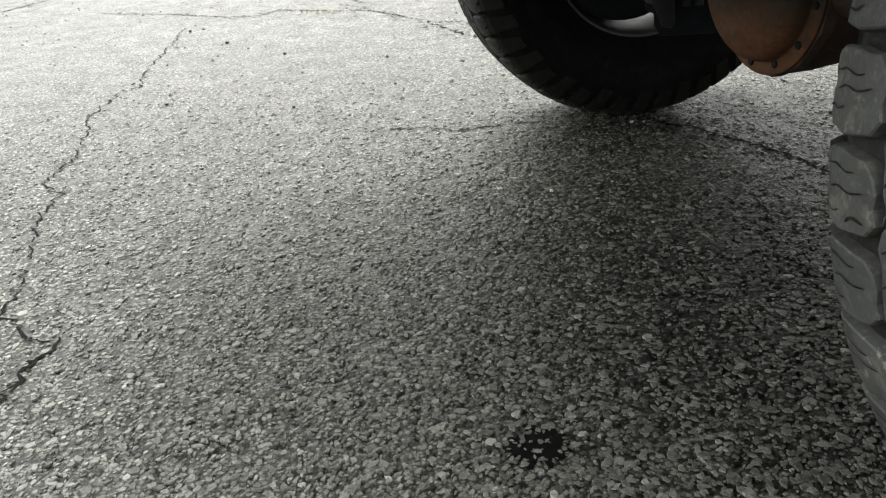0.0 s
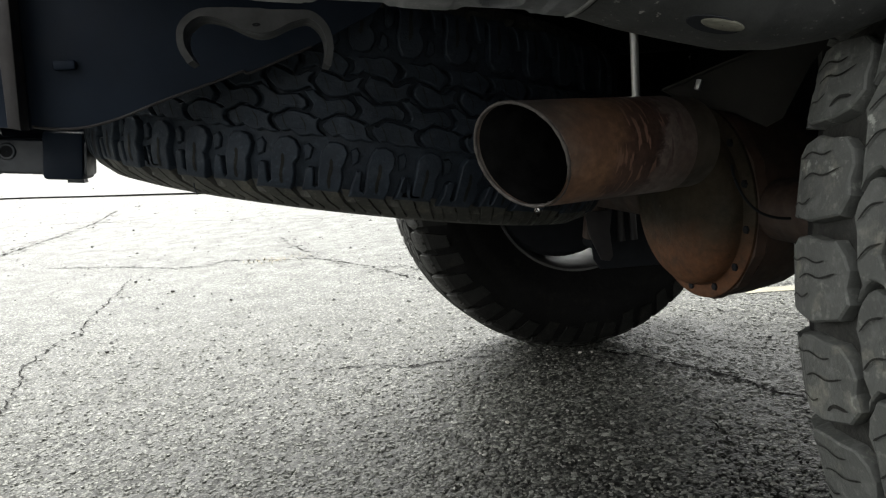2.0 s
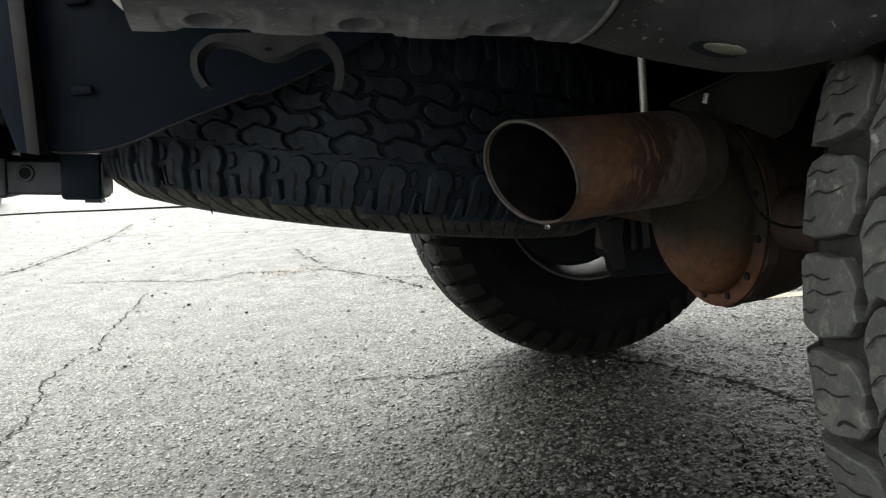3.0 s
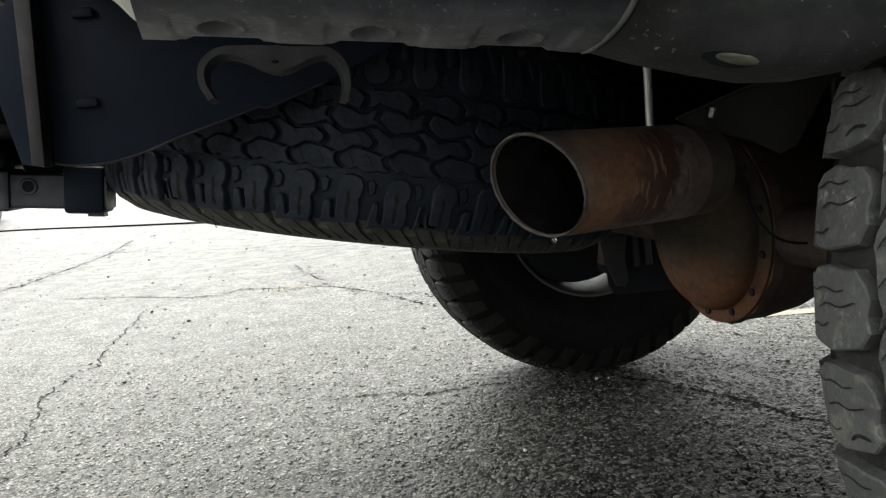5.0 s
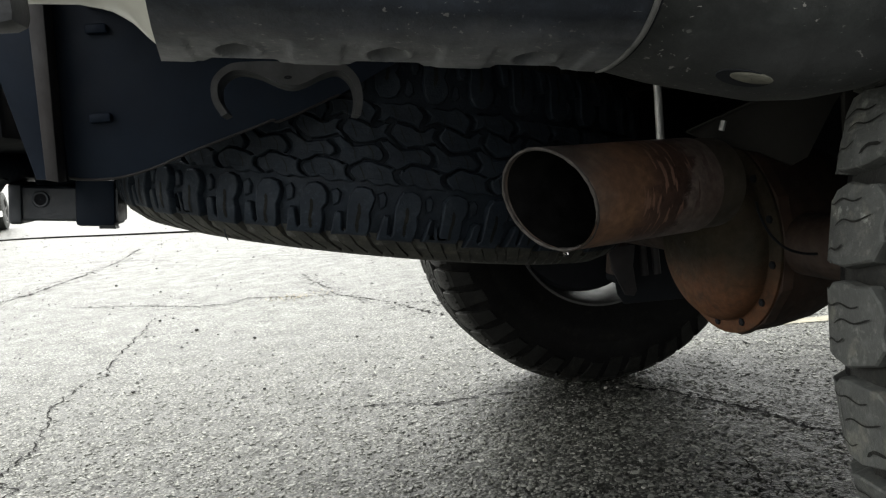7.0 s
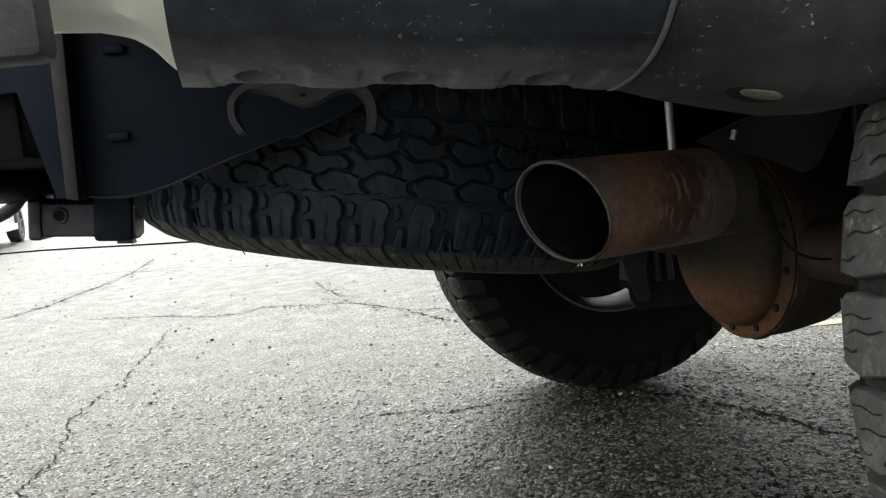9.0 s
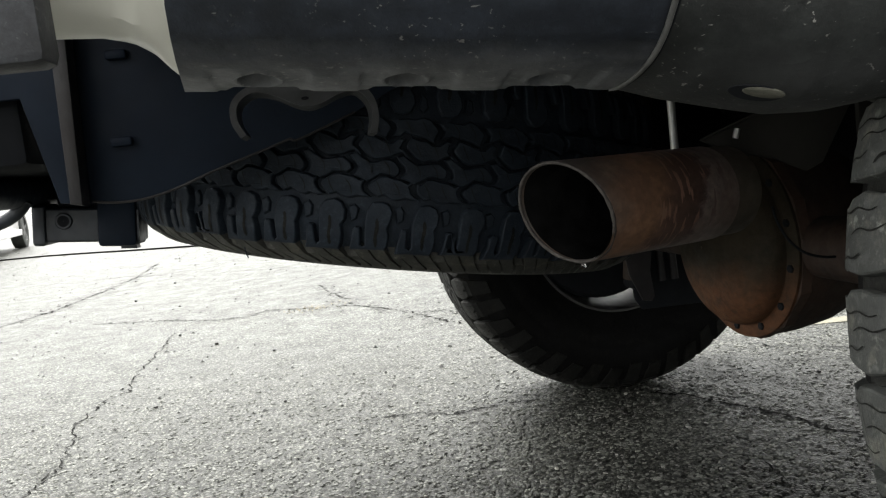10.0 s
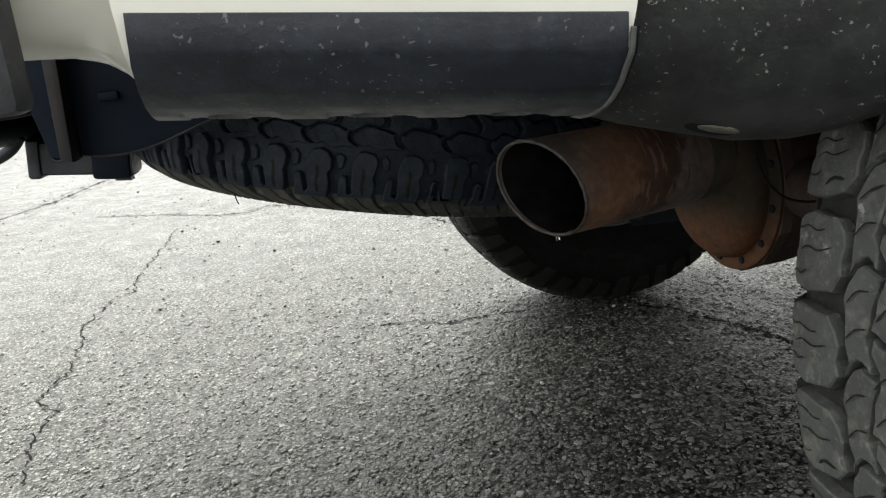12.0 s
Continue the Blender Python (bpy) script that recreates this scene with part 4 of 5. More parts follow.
for k, q in enumerate(mouth):
    rad = Vector((0, q.y, q.z)).normalized()
    fat = 0.0017 * rl.uniform(0.8, 1.2)
    loops.append([bm2.verts.new(q + fat * (math.cos(2 * math.pi * g / 8) * rad + math.sin(2 * math.pi * g / 8) * Vector((1, 0, 0)))) for g in range(8)])
for k in range(sides):
    for g in range(8):
        bm2.faces.new((loops[k][g], loops[(k + 1) % sides][g], loops[(k + 1) % sides][(g + 1) % 8], loops[k][(g + 1) % 8]))
lp = part("pipe_lip", bm2, LIP, exhaust, "crusty grey rim of the pipe mouth", angle=60)
lp.matrix_local = pipe_frame
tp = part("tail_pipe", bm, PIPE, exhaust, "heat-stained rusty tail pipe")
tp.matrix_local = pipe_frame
bm = bmesh.new()
inn = [hoop(bm, p, a, b, ri) for p, a, b in rings]
for a, b in zip(inn, inn[1:]):
    for k in range(sides):
        bm.faces.new((a[k], a[(k + 1) % sides], b[(k + 1) % sides], b[k]))
bm.faces.new(inn[-1])
bm2 = bmesh.new()
tube(bm2, [Vector((x, 0, 0)) for x in (0.160, 0.169, 0.186, 0.2025, 0.2045)], lambda t: 0.0434 if t < 0.9 else 0.0405, 48)
sl = part("pipe_sleeve", bm2, SLEEVE, exhaust, "dull olive-grey pipe sleeve")
sl.matrix_local = pipe_frame
bm2 = bmesh.new()
tube(bm2, smooth_path([(0.190, 0, 0), (0.212, 0.006, 0.0), (0.235, 0.03, 0.0), (0.248, 0.07, 0.004), (0.250, 0.12, 0.01), (0.250, 0.16, 0.02)], 5), 0.033, 28)
sl = part("inlet_pipe", bm2, UNDER, exhaust, "black exhaust pipe running up over the axle")
sl.matrix_local = pipe_frame
ip = part("pipe_bore", bm, SOOT, exhaust, "soot-black inside of the pipe")
ip.matrix_local = pipe_frame
for v in ip.data.vertices[:sides]:
    v.co.x += 0.002
bm = bmesh.new()
low = pipe_frame @ Vector((0.0448 * 0.312, 0.0, -0.0448))
revolve(bm, [(0.0005, 0.0002), (0.0, 0.0012), (-0.0012, 0.0018), (-0.0030, 0.0021), (-0.0046, 0.0016), (-0.0052, 0.0002)], 16)
dp = part("water_drop", bm, DROP, exhaust, "clear water drop hanging from the lip")
dp.matrix_local = Matrix.Translation(low) @ Matrix.Rotation(radians(90), 4, "X")
bm = bmesh.new()
tube(bm, [Vector((0.2990, 0.828, 0.560)), Vector((0.2995, 0.828, 0.62)), Vector((0.2995, 0.828, 0.74))], 0.0041, 12)
part("hanger_rod", bm, BRIGHT_STEEL, exhaust, "bright steel hanger rod")
bm = bmesh.new()
tube(bm, [Vector((0.346, 0.792, 0.570)), Vector((0.349, 0.792, 0.579))], 0.0029, 6)
part("hanger_bolt", bm, BRIGHT_STEEL, exhaust)

# hitch
hitch = new("tow_hitch")
hitch.parent = vehicle
tagged(hitch, "black tow hitch receiver with side plates")
TILT = Matrix.Translation((-0.40, 1.30, 0.5555)) @ Matrix.Rotation(radians(7.0), 4, "Y")
bm = bmesh.new()
outline = [(-0.03, -0.026), (-0.026, -0.03), (0.026, -0.03), (0.03, -0.026), (0.03, 0.026), (0.026, 0.03), (-0.026, 0.03), (-0.03, 0.026)]
prism(bm, [(y, z * 0.82) for y, z in outline], (-0.058, 0.075), "x")
rc = part("receiver_tube", bm, HITCH_PAINT, hitch, "square receiver tube")
rc.matrix_local = TILT
bm = bmesh.new()
prism(bm, [(y * 1.2, z * 0.98) for y, z in outline], (-0.070, -0.052), "x", 0.004)
rc = part("receiver_collar", bm, HITCH_PAINT, hitch, "rounded collar at the receiver mouth")
rc.matrix_local = TILT
bm = bmesh.new()
revolve(bm, [(-0.0325, 0.0082), (-0.0328, 0.0105), (-0.0315, 0.012), (-0.029, 0.0122)], 24)
rc = part("pin_ring", bm, HITCH_PAINT, hitch, "raised steel ring round the pin hole")
rc.matrix_local = TILT @ Matrix.Translation((-0.028, 0, 0.006))
bm = bmesh.new()
revolve(bm, [(-0.0312, 0.0086), (-0.0312, 0.0005)], 24)
rc = part("pin_hole", bm, UNDER, hitch, "dark pin hole")
rc.matrix_local = TILT @ Matrix.Translation((-0.028, 0, 0.006))
bm = bmesh.new()
box(bm, 0.018, 0.072, -0.036, 0.036, -0.031, 0.036, 0.006)
rc = part("receiver_sleeve", bm, FRAME_PAINT, hitch, "welded sleeve")
rc.matrix_local = TILT
bm = bmesh.new()
prism(bm, [(0.045, -0.036), (0.068, -0.036), (0.066, -0.029), (0.045, -0.029)], (-0.012, 0.012), "y")
rc = part("wiring_tab", bm, HITCH_PAINT, hitch)
rc.matrix_local = TILT
bm = bmesh.new()
tube(bm, [Vector((-0.47, y, 0.612)) for y in (0.98, 1.15, 1.4, 1.62)], 0.022, 24)
part("cross_tube", bm, HITCH_PAINT, hitch, "round hitch cross tube")
bm = bmesh.new()
tube(bm, smooth_path([(-0.455, 1.22, 0.600), (-0.472, 1.22, 0.583), (-0.50, 1.22, 0.572), (-0.54, 1.22, 0.572), (-0.565, 1.22, 0.59), (-0.57, 1.22, 0.62)], 6), 0.009, 14)
part("chain_loop", bm, HITCH_PAINT, hitch, "bent safety chain loop")
bm = bmesh.new()
prism(bm, [(-0.45, 0.85), (-0.415, 0.70), (-0.352, 0.70), (-0.330, 0.588), (-0.300, 0.584), (-0.292, 0.85)], (0.945, 0.955), "y", 0.0015)
part("side_plate", bm, FRAME_PAINT, hitch, "blue-black gusset plate")
bm = bmesh.new()
prism(bm, [(-0.312, 0.586), (-0.300, 0.583), (-0.284, 0.85), (-0.302, 0.85)], (0.915, 0.945), "y", 0.002)
part("plate_flange", bm, RUST_EDGE, hitch, "rust-streaked upright flange")
bm = bmesh.new()
box(bm, -0.455, -0.270, 1.345, 1.62, 0.545, 0.640, 0.004)
part("lower_strap", bm, FRAME_PAINT, hitch)

# chassis panel behind the bumper
bm = bmesh.new()
edge = [(-0.312, 0.590), (-0.285, 0.583), (-0.251, 0.5815), (-0.215, 0.588), (-0.175, 0.601), (-0.13, 0.614), (-0.10, 0.6225), (-0.085, 0.627), (-0.074, 0.626), (-0.011, 0.648), (0.06, 0.68), (0.12, 0.74), (0.12, 0.85), (-0.312, 0.85)]
prism(bm, edge, (0.952, 0.958), "y", 0.001)
part("chassis_panel", bm, FRAME_PAINT, vehicle, "blue-black chassis side panel with a curved lower edge")
bm = bmesh.new()
tube(bm, smooth_path([(x, 0.9515, z + 0.0005) for x, z in edge[:10]], 5), 0.0014, 8)
part("panel_lip", bm, RUST_EDGE, vehicle, "worn grey folded lip of the panel")
for x, z in ((-0.27, 0.64), (-0.262, 0.73)):
    bm = bmesh.new()
    box(bm, x, x + 0.022, 0.942, 0.955, z, z + 0.010, 0.003)
    part("panel_clip", bm, FRAME_PAINT, vehicle)

bm = bmesh.new()
box(bm, -0.52, -0.36, 0.965, 1.85, 0.632, 0.86, 0.01)
part("bumper_beam", bm, UNDER, vehicle, "black bumper beam")
bm = bmesh.new()
box(bm, 0.84, 1.75, 0.62, 1.78, 0.38, 0.76, 0.03)
part("fuel_tank", bm, UNDER, vehicle, "black fuel tank")

# tie-down hook
bm = bmesh.new()
prof = smooth_path([(-0.124, 0, 0.626), (-0.1305, 0, 0.640), (-0.128, 0, 0.656), (-0.112, 0, 0.666), (-0.090, 0, 0.663), (-0.059, 0, 0.652), (-0.030, 0, 0.658), (-0.012, 0, 0.659), (0.000, 0, 0.648), (0.003, 0, 0.632), (-0.001, 0, 0.616)], 6)
prof = [Vector((-0.062 + 0.935 * (p.x + 0.062), p.y, p.z)) for p in prof]
rows = []
for i, p in enumerate(prof):
    d = (prof[min(i + 1, len(prof) - 1)] - prof[max(i - 1, 0)]).normalized()
    nrm = Vector((-d.z, 0, d.x))
    # the strap widens into a flat web round its bolt hole
    web = math.exp(-((p.x + 0.060) / 0.026) ** 2)
    up, down = nrm * (0.0029 + 0.0125 * web), nrm * (0.0029 + 0.0030 * web)
    ends = Vector((0, 0.785, 0)), Vector((0, 0.84, 0))
    rows.append([p + up + ends[0], p + up + ends[1], p - down + ends[1], p - down + ends[0], p + up + ends[0]])
sheet(bm, rows)
bmesh.ops.remove_doubles(bm, verts=bm.verts[:], dist=1e-5)
bmesh.ops.holes_fill(bm, edges=bm.edges[:], sides=4)
part("tie_down_bracket", bm, HOOK_STEEL, vehicle, "bent grey steel tie-down bracket")


bm = bmesh.new()
revolve(bm, [(-0.001, 0.0003), (-0.001, 0.0022), (0.003, 0.0022)], 12)
rv = part("rivet_hole", bm, UNDER, vehicle)
rv.matrix_local = Matrix.Translation((-0.062, 0.785, 0.6535)) @ Matrix.Diagonal((1.6, 1, 0.7, 1))


# bumper: sections over the lower edge line
def low_edge(x):
    """Lower edge of the bumper side: y and z."""
    t = (x + 0.124) / 0.241
    return 0.507 - 0.018 * t, 0.6385 - 0.027 * t


SECTION = [(0.030, 0.012), (0.012, 0.001), (0.0, 0.0), (-0.014, 0.0015), (-0.030, 0.0045), (-0.048, 0.010), (-0.064, 0.019), (-0.076, 0.031), (-0.0810, 0.0375), (-0.0865, 0.055), (-0.088, 0.072)]


def bumper_point(x, k, off=0.0):
    y, z = low_edge(x)
    dy, dz = SECTION[k]
    return (x, y + dy - off, z + dz - off * 0.3)


def valance():
    """Dark insert with scooped notches along its lower lip."""
    bm = bmesh.new()
    rows = []
    n = 150
    m = 40
    for j in range(m + 1):
        f = (j / m) ** 1.3
        k = 2 + 6.97 * f
        k0 = min(8, int(k))
        x0, x1 = -0.124 + 0.011 * f, 0.107 + 0.008 * (f ** 0.5)
        row = []
        for i in range(n + 1):
            x = x0 + (x1 - x0) * i / n
            p = Vector(bumper_point(x, k0, 0.004)).lerp(Vector(bumper_point(x, k0 + 1, 0.004)), k - k0)
            p.y += 0.0030 * max(0.0, (f - 0.85) / 0.15) ** 2
            for c in (-0.082, -0.006, 0.070):
                # raised lip and an oval scoop above it
                u = (x - c) / 0.020
                if -1 < u < 1:
                    lip = min(1, 5 * (u + 1), 9 * (1 - u))
                    p.z += 0.0018 * lip * max(0.0, 1 - f / 0.10)
                e = ((x - c + 0.001) / 0.0100) ** 2 + ((f - 0.22) / 0.085) ** 2
                if e < 1:
                    p.z += 0.0062 * (1 - e) ** 0.7
                    p.y += 0.0020 * (1 - e)
                elif e < 2:
                    p.z -= 0.0011 * math.sin(math.pi * (e - 1))
                # shallow pocket round the scoop: a sharp step at one end, a rounded ridge at the other
                if -1.25 < u < 1.35 and f < 0.36:
                    rise = min(1.0, 14 * (u + 1.25)) * min(1.0, 6 * (1.35 - u)) * min(1.0, (0.36 - f) / 0.08)
                    p.y += 0.0022 * rise
                    p.z += 0.0010 * rise
                if 1.0 < u < 1.7 and f < 0.40:
                    p.y -= 0.0012 * math.sin(math.pi * (u - 1.0) / 0.7) * min(1.0, (0.40 - f) / 0.1)
            row.append(p)
        rows.append(row)
    sheet(bm, rows, (0, 0.004, 0.0015))
    return part("bumper_valance", bm, VALANCE, bumper, "scuffed charcoal plastic valance with notched lower lip")


def bumper_cover():
    """White painted bumper corner round the dark insert, turning away to the rear."""
    bm = bmesh.new()
    rows = []
    xs = [-0.30, -0.26, -0.22, -0.19, -0.17, -0.158, -0.152, -0.147, -0.142, -0.138, -0.134, -0.130, -0.127, -0.124, -0.121, -0.118, -0.11, -0.08, -0.04, 0, 0.04, 0.08, 0.1, 0.108, 0.1125, 0.1165]
    for k in range(5, 16):
        row = []
        for x in xs:
            kk = min(k, 10)
            p = Vector(bumper_point(max(x, -0.124), kk))
            p.x = x + (0.011 * min(1.0, max(0.0, (k - 8) / 4)) if x > 0.11 else 0.0)
            if x > 0.10 and k < 8:
                p.x = 0.100 + 0.1 * (x - 0.10)
            if k > 10:
                p.z += 0.05 * (k - 10)
                p.y -= 0.004 * (k - 10)
            # lower edge sweeps up towards the rear, and the face turns in
            if x < -0.118:
                t = min(1.0, (-0.118 - x) / 0.007)
                p.y += (0.535 - 0.008 * (k - 5) - p.y) * t
                floor = float(np.interp(-x, [0.118, 0.1283, 0.1343, 0.141, 0.1508, 0.1625, 0.1745, 0.1956, 0.3], [0.6440, 0.6491, 0.6552, 0.6636, 0.6709, 0.6752, 0.6776, 0.6786, 0.684]))
                p.z = max(p.z, floor + 0.003 * (k - 5))
            row.append(p)
        rows.append(row)
    sheet(bm, rows, (0, 0.006, 0.0))
    return part("bumper_cover", bm, WHITE, bumper, "dirty white painted bumper cover")


bumper = new("rear_bumper")
bumper.parent = vehicle
tagged(bumper, "white rear bumper with dark plastic lower insert")
valance()
bumper_cover()
bm = bmesh.new()
box(bm, -0.42, -0.176, 0.448, 0.476, 0.651, 0.86, 0.006)
part("step_pad", bm, STEP, bumper, "dark grey plastic step pad")


bm = bmesh.new()
prism(bm, [(-0.26, 0.66), (0.10, 0.60), (0.26, 0.58), (0.30, 0.66), (0.34, 0.90), (-0.28, 0.90)], (1.90, 1.955), "y", 0.008)
part("bumper_side", bm, UNDER, bumper, "black side of the bumper")


def flare_point(u, v):
    """Flare surface: u runs from the bumper seam and over the wheel arch, v from the lower lip outwards and up."""
    cx, cz, R = 0.652, 0.40, 0.475
    if u < 0.35:
        t = u / 0.35
        x = 0.112 + 0.176 * t
        z = float(np.interp(x, [0.112, 0.137, 0.165, 0.195, 0.222, 0.243, 0.264, 0.288], [0.612, 0.603, 0.595, 0.587, 0.585, 0.587, 0.593, 0.606]))
        y = 0.490 - 0.020 * t - 0.022 * t ** 3
        dy = -0.082 * math.sin(v * math.pi / 2) ** 0.8
        dz = 0.135 * v ** 2.1
        dx = (0.009 * v ** 0.5 + 0.011 * max(0.0, v - 0.45) ** 1.2) * (1 - t)
    else:
        t = (u - 0.35) / 0.65
        a = radians(152.5 - 132.5 * t)
        x, z = cx + (R - 0.065 * (1 - t) ** 3) * math.cos(a), cz + (R - 0.032 * (1 - t) ** 3) * math.sin(a)
        y = 0.448 - 0.20 * min(1, t * 1.8)
        dy = -0.082 * math.sin(v * math.pi / 2) ** 0.8 * max(0.35, 1 - t)
        dx = 0.10 * v ** 1.5 * math.cos(a) * min(1.0, 0.02 + 4 * t)
        dz = 0.135 * v ** 2.1 * max(0.0, 1 - 4 * t) + (0.10 * v ** 1.5 * max(0.3, math.sin(a)) + 0.03 * v ** 2) * min(1.0, 4 * t)
    return Vector((x + dx, y + dy, z + dz))


PLUG_AT = (0.1225, 0.225)


def wheel_flare():
    """Dark flare from the bumper seam over the wheel arch."""
    bm = bmesh.new()
    us = [0.35 * i / 110 for i in range(110)] + [0.35 + 0.65 * i / 60 for i in range(61)]
    rows = [[flare_point(u, (j / 56) ** 1.2) for u in us] for j in range(57)]
    rows = [[p + Vector((0, 0.03, 0.012)) for p in rows[0]]] + rows
    sheet(bm, rows, (0, 0.005, 0.002))
    return part("wheel_flare", bm, FLARE, vehicle, "scuffed dark grey plastic wheel flare")


wheel_flare()
# rolled lip, and a black strip for the gap's shade, between valance and flare
for name, mat, dx, out, r, label in (("seam_lip", SEAM, 0.0012, 0.0050, 0.0015, "worn pale grey lip along the bumper seam"), ("seam_shade", UNDER, 0.0040, 0.0015, 0.0016, "black strip for the shade in the bumper seam")):
    line = []
    for i in range(15):
        f = (i / 14) ** 1.3
        k = 2 + 6.6 * f
        x = 0.107 + 0.008 * f ** 0.5 + dx
        line.append(Vector(bumper_point(x, int(k), out)).lerp(Vector(bumper_point(x, int(k) + 1, out)), k - int(k)))
    bm = bmesh.new()
    tube(bm, smooth_path(line, 3), lambda t: r * min(1.0, 0.4 + 4 * t), 10)
    part(name, bm, mat, vehicle, label)
# pale plug in the flare's underside, over a black disc for its recess shade
at = flare_point(*PLUG_AT)
along = (flare_point(PLUG_AT[0] + 0.02, PLUG_AT[1]) - flare_point(PLUG_AT[0] - 0.02, PLUG_AT[1])).normalized()
up = (flare_point(PLUG_AT[0], PLUG_AT[1] + 0.06) - flare_point(PLUG_AT[0], PLUG_AT[1] - 0.06)).normalized()
inward = up.cross(along).normalized()
if inward.z < 0:
    inward = -inward
up = along.cross(inward)
SEAT = Matrix((along, inward, up)).transposed().to_4x4()
SEAT.translation = at
bm = bmesh.new()
revolve(bm, [(-0.0004, 0.0005), (-0.0004, 0.0140), (0.0006, 0.0148), (0.002, 0.0145)], 28)
ov = part("plug_shade", bm, UNDER, vehicle, "black oval disc for the shade round the plug")
ov.matrix_local = SEAT @ Matrix.Translation((-0.0015, 0, -0.0012)) @ Matrix.Diagonal((1.02, 1, 0.50, 1))
bm = bmesh.new()
revolve(bm, [(-0.0010, 0.0005), (-0.0010, 0.0105), (-0.0006, 0.0118), (0.002, 0.0120)], 28)
ov = part("flare_plug", bm, PLUG, vehicle, "grimy cream oval plug")
ov.matrix_local = SEAT @ Matrix.Translation((0.0024, 0, 0.0006)) @ Matrix.Diagonal((0.97, 1, 0.38, 1))


# far wheel flare
bm = bmesh.new()
arc = [radians(18 + 140 * i / 30) for i in range(31)]
prism(bm, [(0.59 + 0.425 * math.cos(a), 0.415 + 0.425 * math.sin(a)) for a in arc] + [(0.59 + 0.56 * math.cos(a), 0.415 + 0.54 * math.sin(a)) for a in arc[::-1]], (1.93, 1.985), "y")
part("wheel_flare", bm, FLARE, vehicle, "dark grey plastic wheel flare")


# body above, underbody and inner panels
bm = bmesh.new()
side = [(-0.30, 0.86), (-0.33, 1.10), (-0.28, 1.75), (-0.15, 1.84), (1.9, 1.86), (2.5, 1.35), (3.75, 1.22), (4.22, 1.05), (4.28, 0.52), (3.92, 0.50), (3.85, 0.78), (3.65, 0.90), (3.2, 0.90), (2.98, 0.78), (2.9, 0.60), (1.15, 0.60),
        (1.12, 0.72), (1.0, 0.86), (0.82, 0.93), (0.5, 0.93), (0.32, 0.86)]
prism(bm, side, (0.335, 1.915), "y", 0.03)
part("body", bm, WHITE, vehicle, "white painted body")
bm = bmesh.new()
box(bm, -0.26, 4.1, 0.52, 1.79, 0.755, 0.80, 0.01)
part("underbody", bm, UNDER, vehicle, "black underbody")
for y0, x0 in ((0.80, 0.42), (1.46, -0.25)):
    bm = bmesh.new()
    box(bm, x0, 4.0, y0 + 0.12, y0 + 0.19, 0.66, 0.76, 0.008)
    part("frame_rail", bm, UNDER, vehicle, "black frame rail")
bm = bmesh.new()
GUARD_EDGE = [(0.314, 0.572), (0.345, 0.582), (0.379, 0.593), (0.437, 0.611), (0.50, 0.640), (0.55, 0.665)]
prism(bm, GUARD_EDGE + [(0.475, 0.586), (0.443, 0.535), (0.425, 0.528), (0.39, 0.545), (0.345, 0.556)], (0.80, 0.806), "y", 0.002)
part("inner_guard", bm, LINER, vehicle, "grey inner wheel guard")
bm = bmesh.new()
tube(bm, smooth_path([(x, 0.799, z) for x, z in GUARD_EDGE], 4), 0.0016, 8)
part("guard_lip", bm, LINER, vehicle, "folded lip of the wheel guard")
bm = bmesh.new()
box(bm, 0.546, 0.562, 0.885, 0.893, 0.548, 0.66, 0.002)
part("guard_strap", bm, LINER, vehicle, "narrow grey strap beside the guard")
bm = bmesh.new()
rows = []
for i in range(25):
    a = radians(8 + 132 * i / 24)
    rows.append([(0.652 + 0.50 * math.cos(a), y, 0.42 + 0.50 * math.sin(a)) for y in (0.34, 0.45, 0.56, 0.66)])
sheet(bm, rows, (0, 0, 0.004))
part("wheel_well_liner", bm, UNDER, vehicle, "black wheel well liner")
bm = bmesh.new()
rows = []
for i in range(25):
    a = radians(-5 + 190 * i / 24)
    rows.append([(0.62 + 0.47 * math.cos(a), y, 0.46 + 0.47 * math.sin(a)) for y in (1.68, 1.80, 1.95)])
sheet(bm, rows, (0, 0, 0.004))
part("wheel_well_liner", bm, UNDER, vehicle, "black wheel well liner")


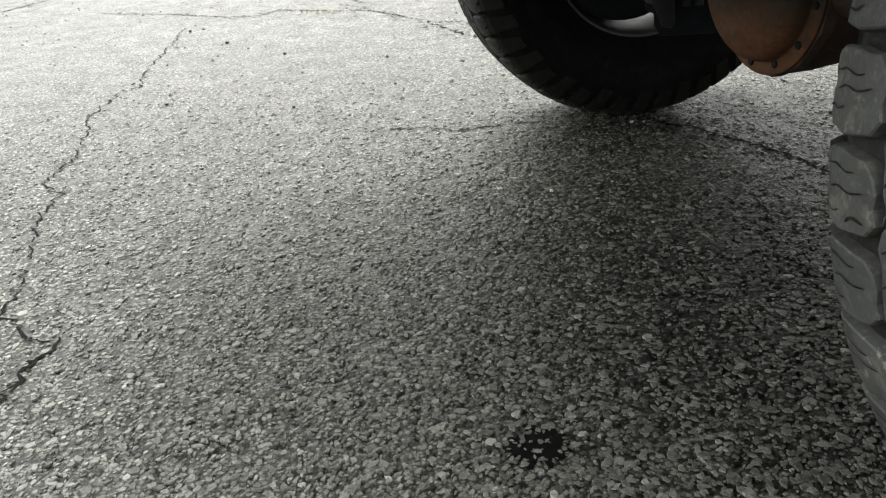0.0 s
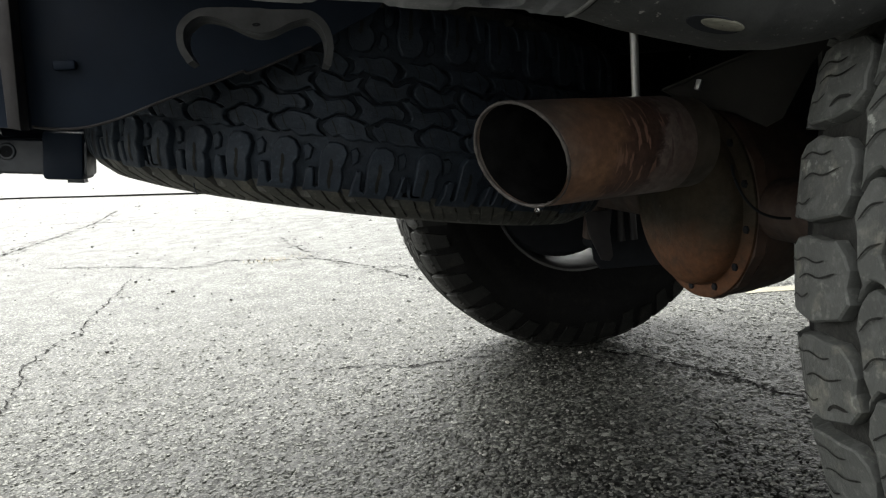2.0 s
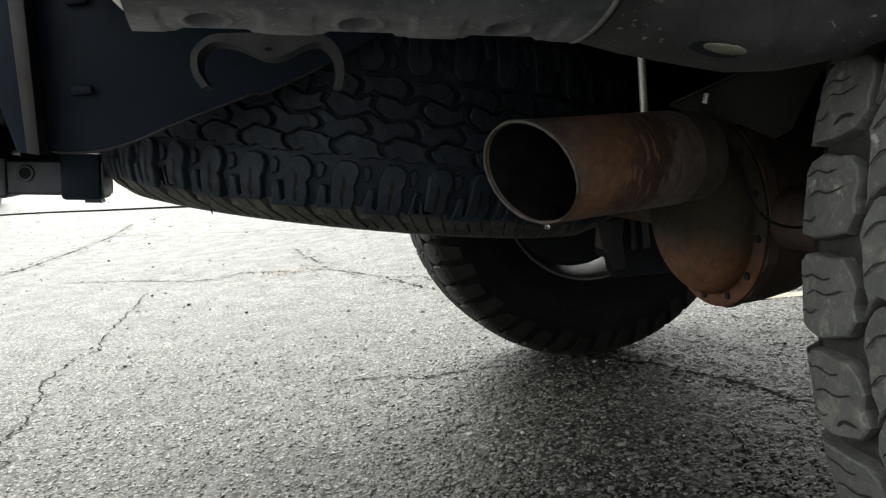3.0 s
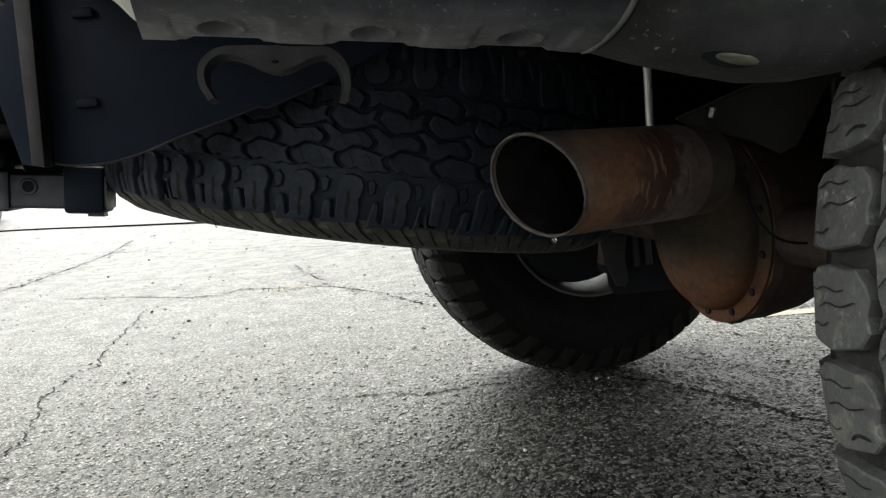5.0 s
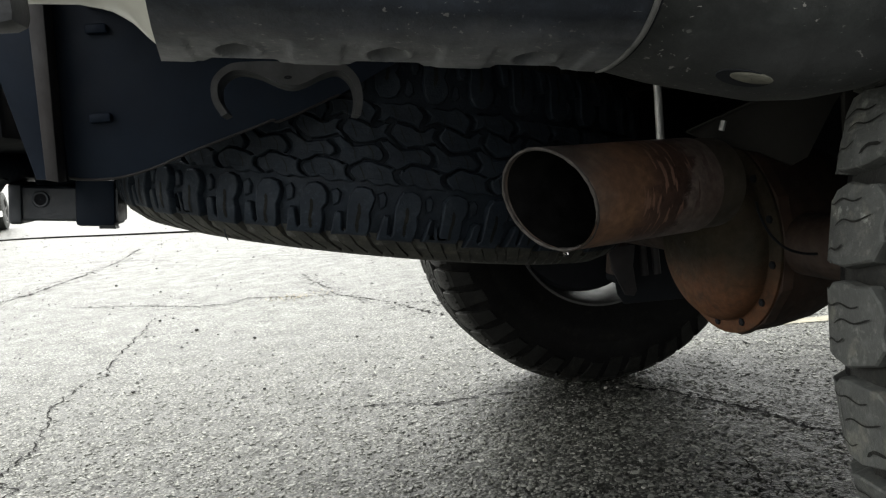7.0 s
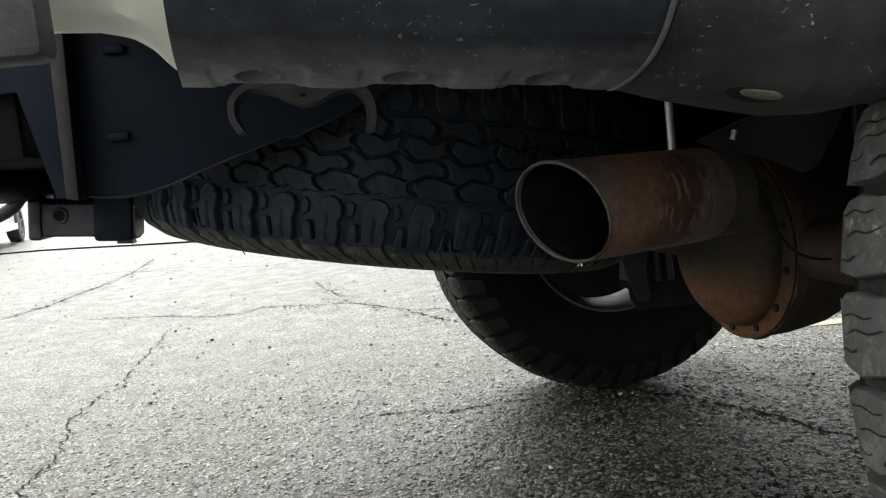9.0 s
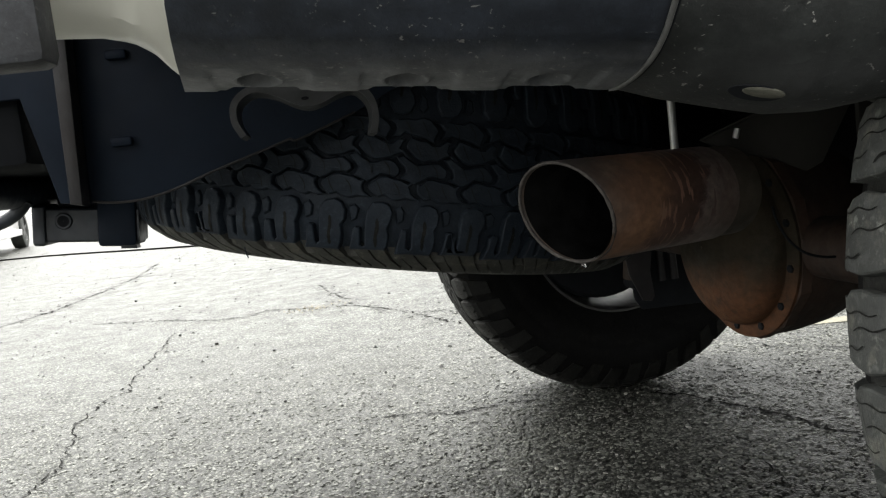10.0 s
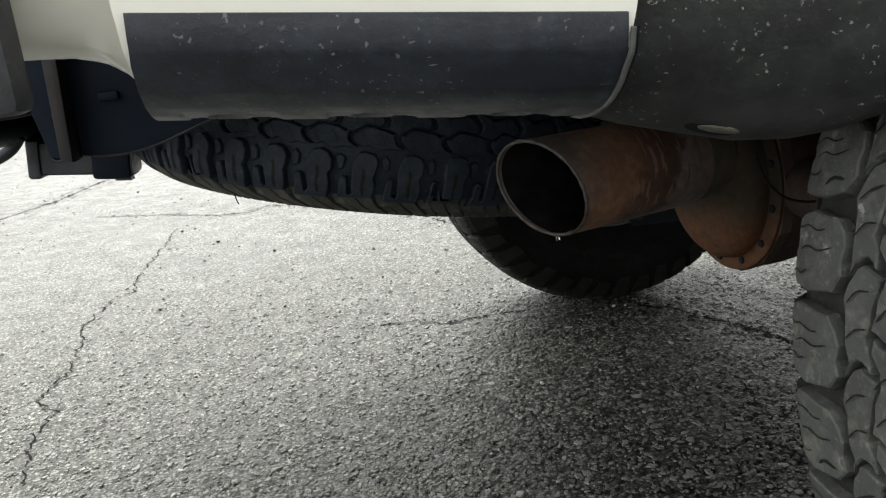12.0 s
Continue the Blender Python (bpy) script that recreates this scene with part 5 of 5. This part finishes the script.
# ---- distant parked car ----
def parked_car(m):
    """White sedan, local x forwards, origin on the ground at its centre."""
    car = tagged(new("parked_car"), "white sedan parked across the wet car park", "car")
    car.matrix_world = m
    side = [(-2.25, 0.20), (-2.30, 0.62), (-2.22, 0.95), (-1.75, 1.02), (-1.15, 1.38), (-0.4, 1.46), (0.35, 1.40), (1.05, 1.0), (1.95, 0.86), (2.22, 0.68), (2.25, 0.32), (1.78, 0.24), (1.72, 0.42), (1.55, 0.60), (1.35, 0.66), (1.15, 0.60), (0.98, 0.42), (0.93, 0.24),
            (-0.93, 0.24), (-0.98, 0.42), (-1.15, 0.60), (-1.35, 0.66), (-1.55, 0.60), (-1.72, 0.42), (-1.78, 0.20)]
    bm = bmesh.new()
    prism(bm, side, (-0.88, 0.88), "y", 0.05)
    part("body", bm, CAR_WHITE, car)
    for s in (-1, 1):
        bm = bmesh.new()
        prism(bm, [(-1.55, 1.02), (-1.1, 1.32), (-0.35, 1.40), (0.3, 1.34), (0.92, 1.02)], (s * 0.875, s * 0.886), "y", 0.003)
        part("side_window", bm, GLASS, car)
        bm = bmesh.new()
        box(bm, -0.95, 0.95, s * 0.885 - 0.03, s * 0.885 + 0.01, 0.23, 0.33, 0.01)
        part("sill", bm, CAR_WHITE, car)
    for x in (-1.35, 1.35):
        for s in (-1, 1):
            w = new("wheel")
            w.parent = car
            w.matrix_local = pose(x, s * 0.80, 0.32, 0, 0, 0 if s > 0 else 180)
            bm = bmesh.new()
            revolve(bm, [(-0.10, 0.21), (-0.105, 0.28), (-0.09, 0.315), (0.0, 0.32), (0.09, 0.315), (0.105, 0.28), (0.10, 0.21)], 40)
            part("tyre", bm, RUBBER, w)
            bm = bmesh.new()
            revolve(bm, [(0.09, 0.215), (0.10, 0.205), (0.07, 0.19), (0.06, 0.05), (0.08, 0.04), (0.08, 0.001)], 40)
            for k in range(5):
                b2 = Matrix.Rotation(2 * math.pi * k / 5, 3, "Y")
                vs = [bm.verts.new(b2 @ Vector(p)) for p in ((-0.03, 0.085, 0.03), (0.03, 0.085, 0.03), (0.022, 0.095, 0.2), (-0.022, 0.095, 0.2))]
                bm.faces.new(vs)
            part("rim", bm, ALLOY, w, "bright alloy rim")
    return car


parked_car(Matrix.Translation((-5.83, 13.45, 0)) @ Matrix.Rotation(radians(99.5), 4, "Z"))
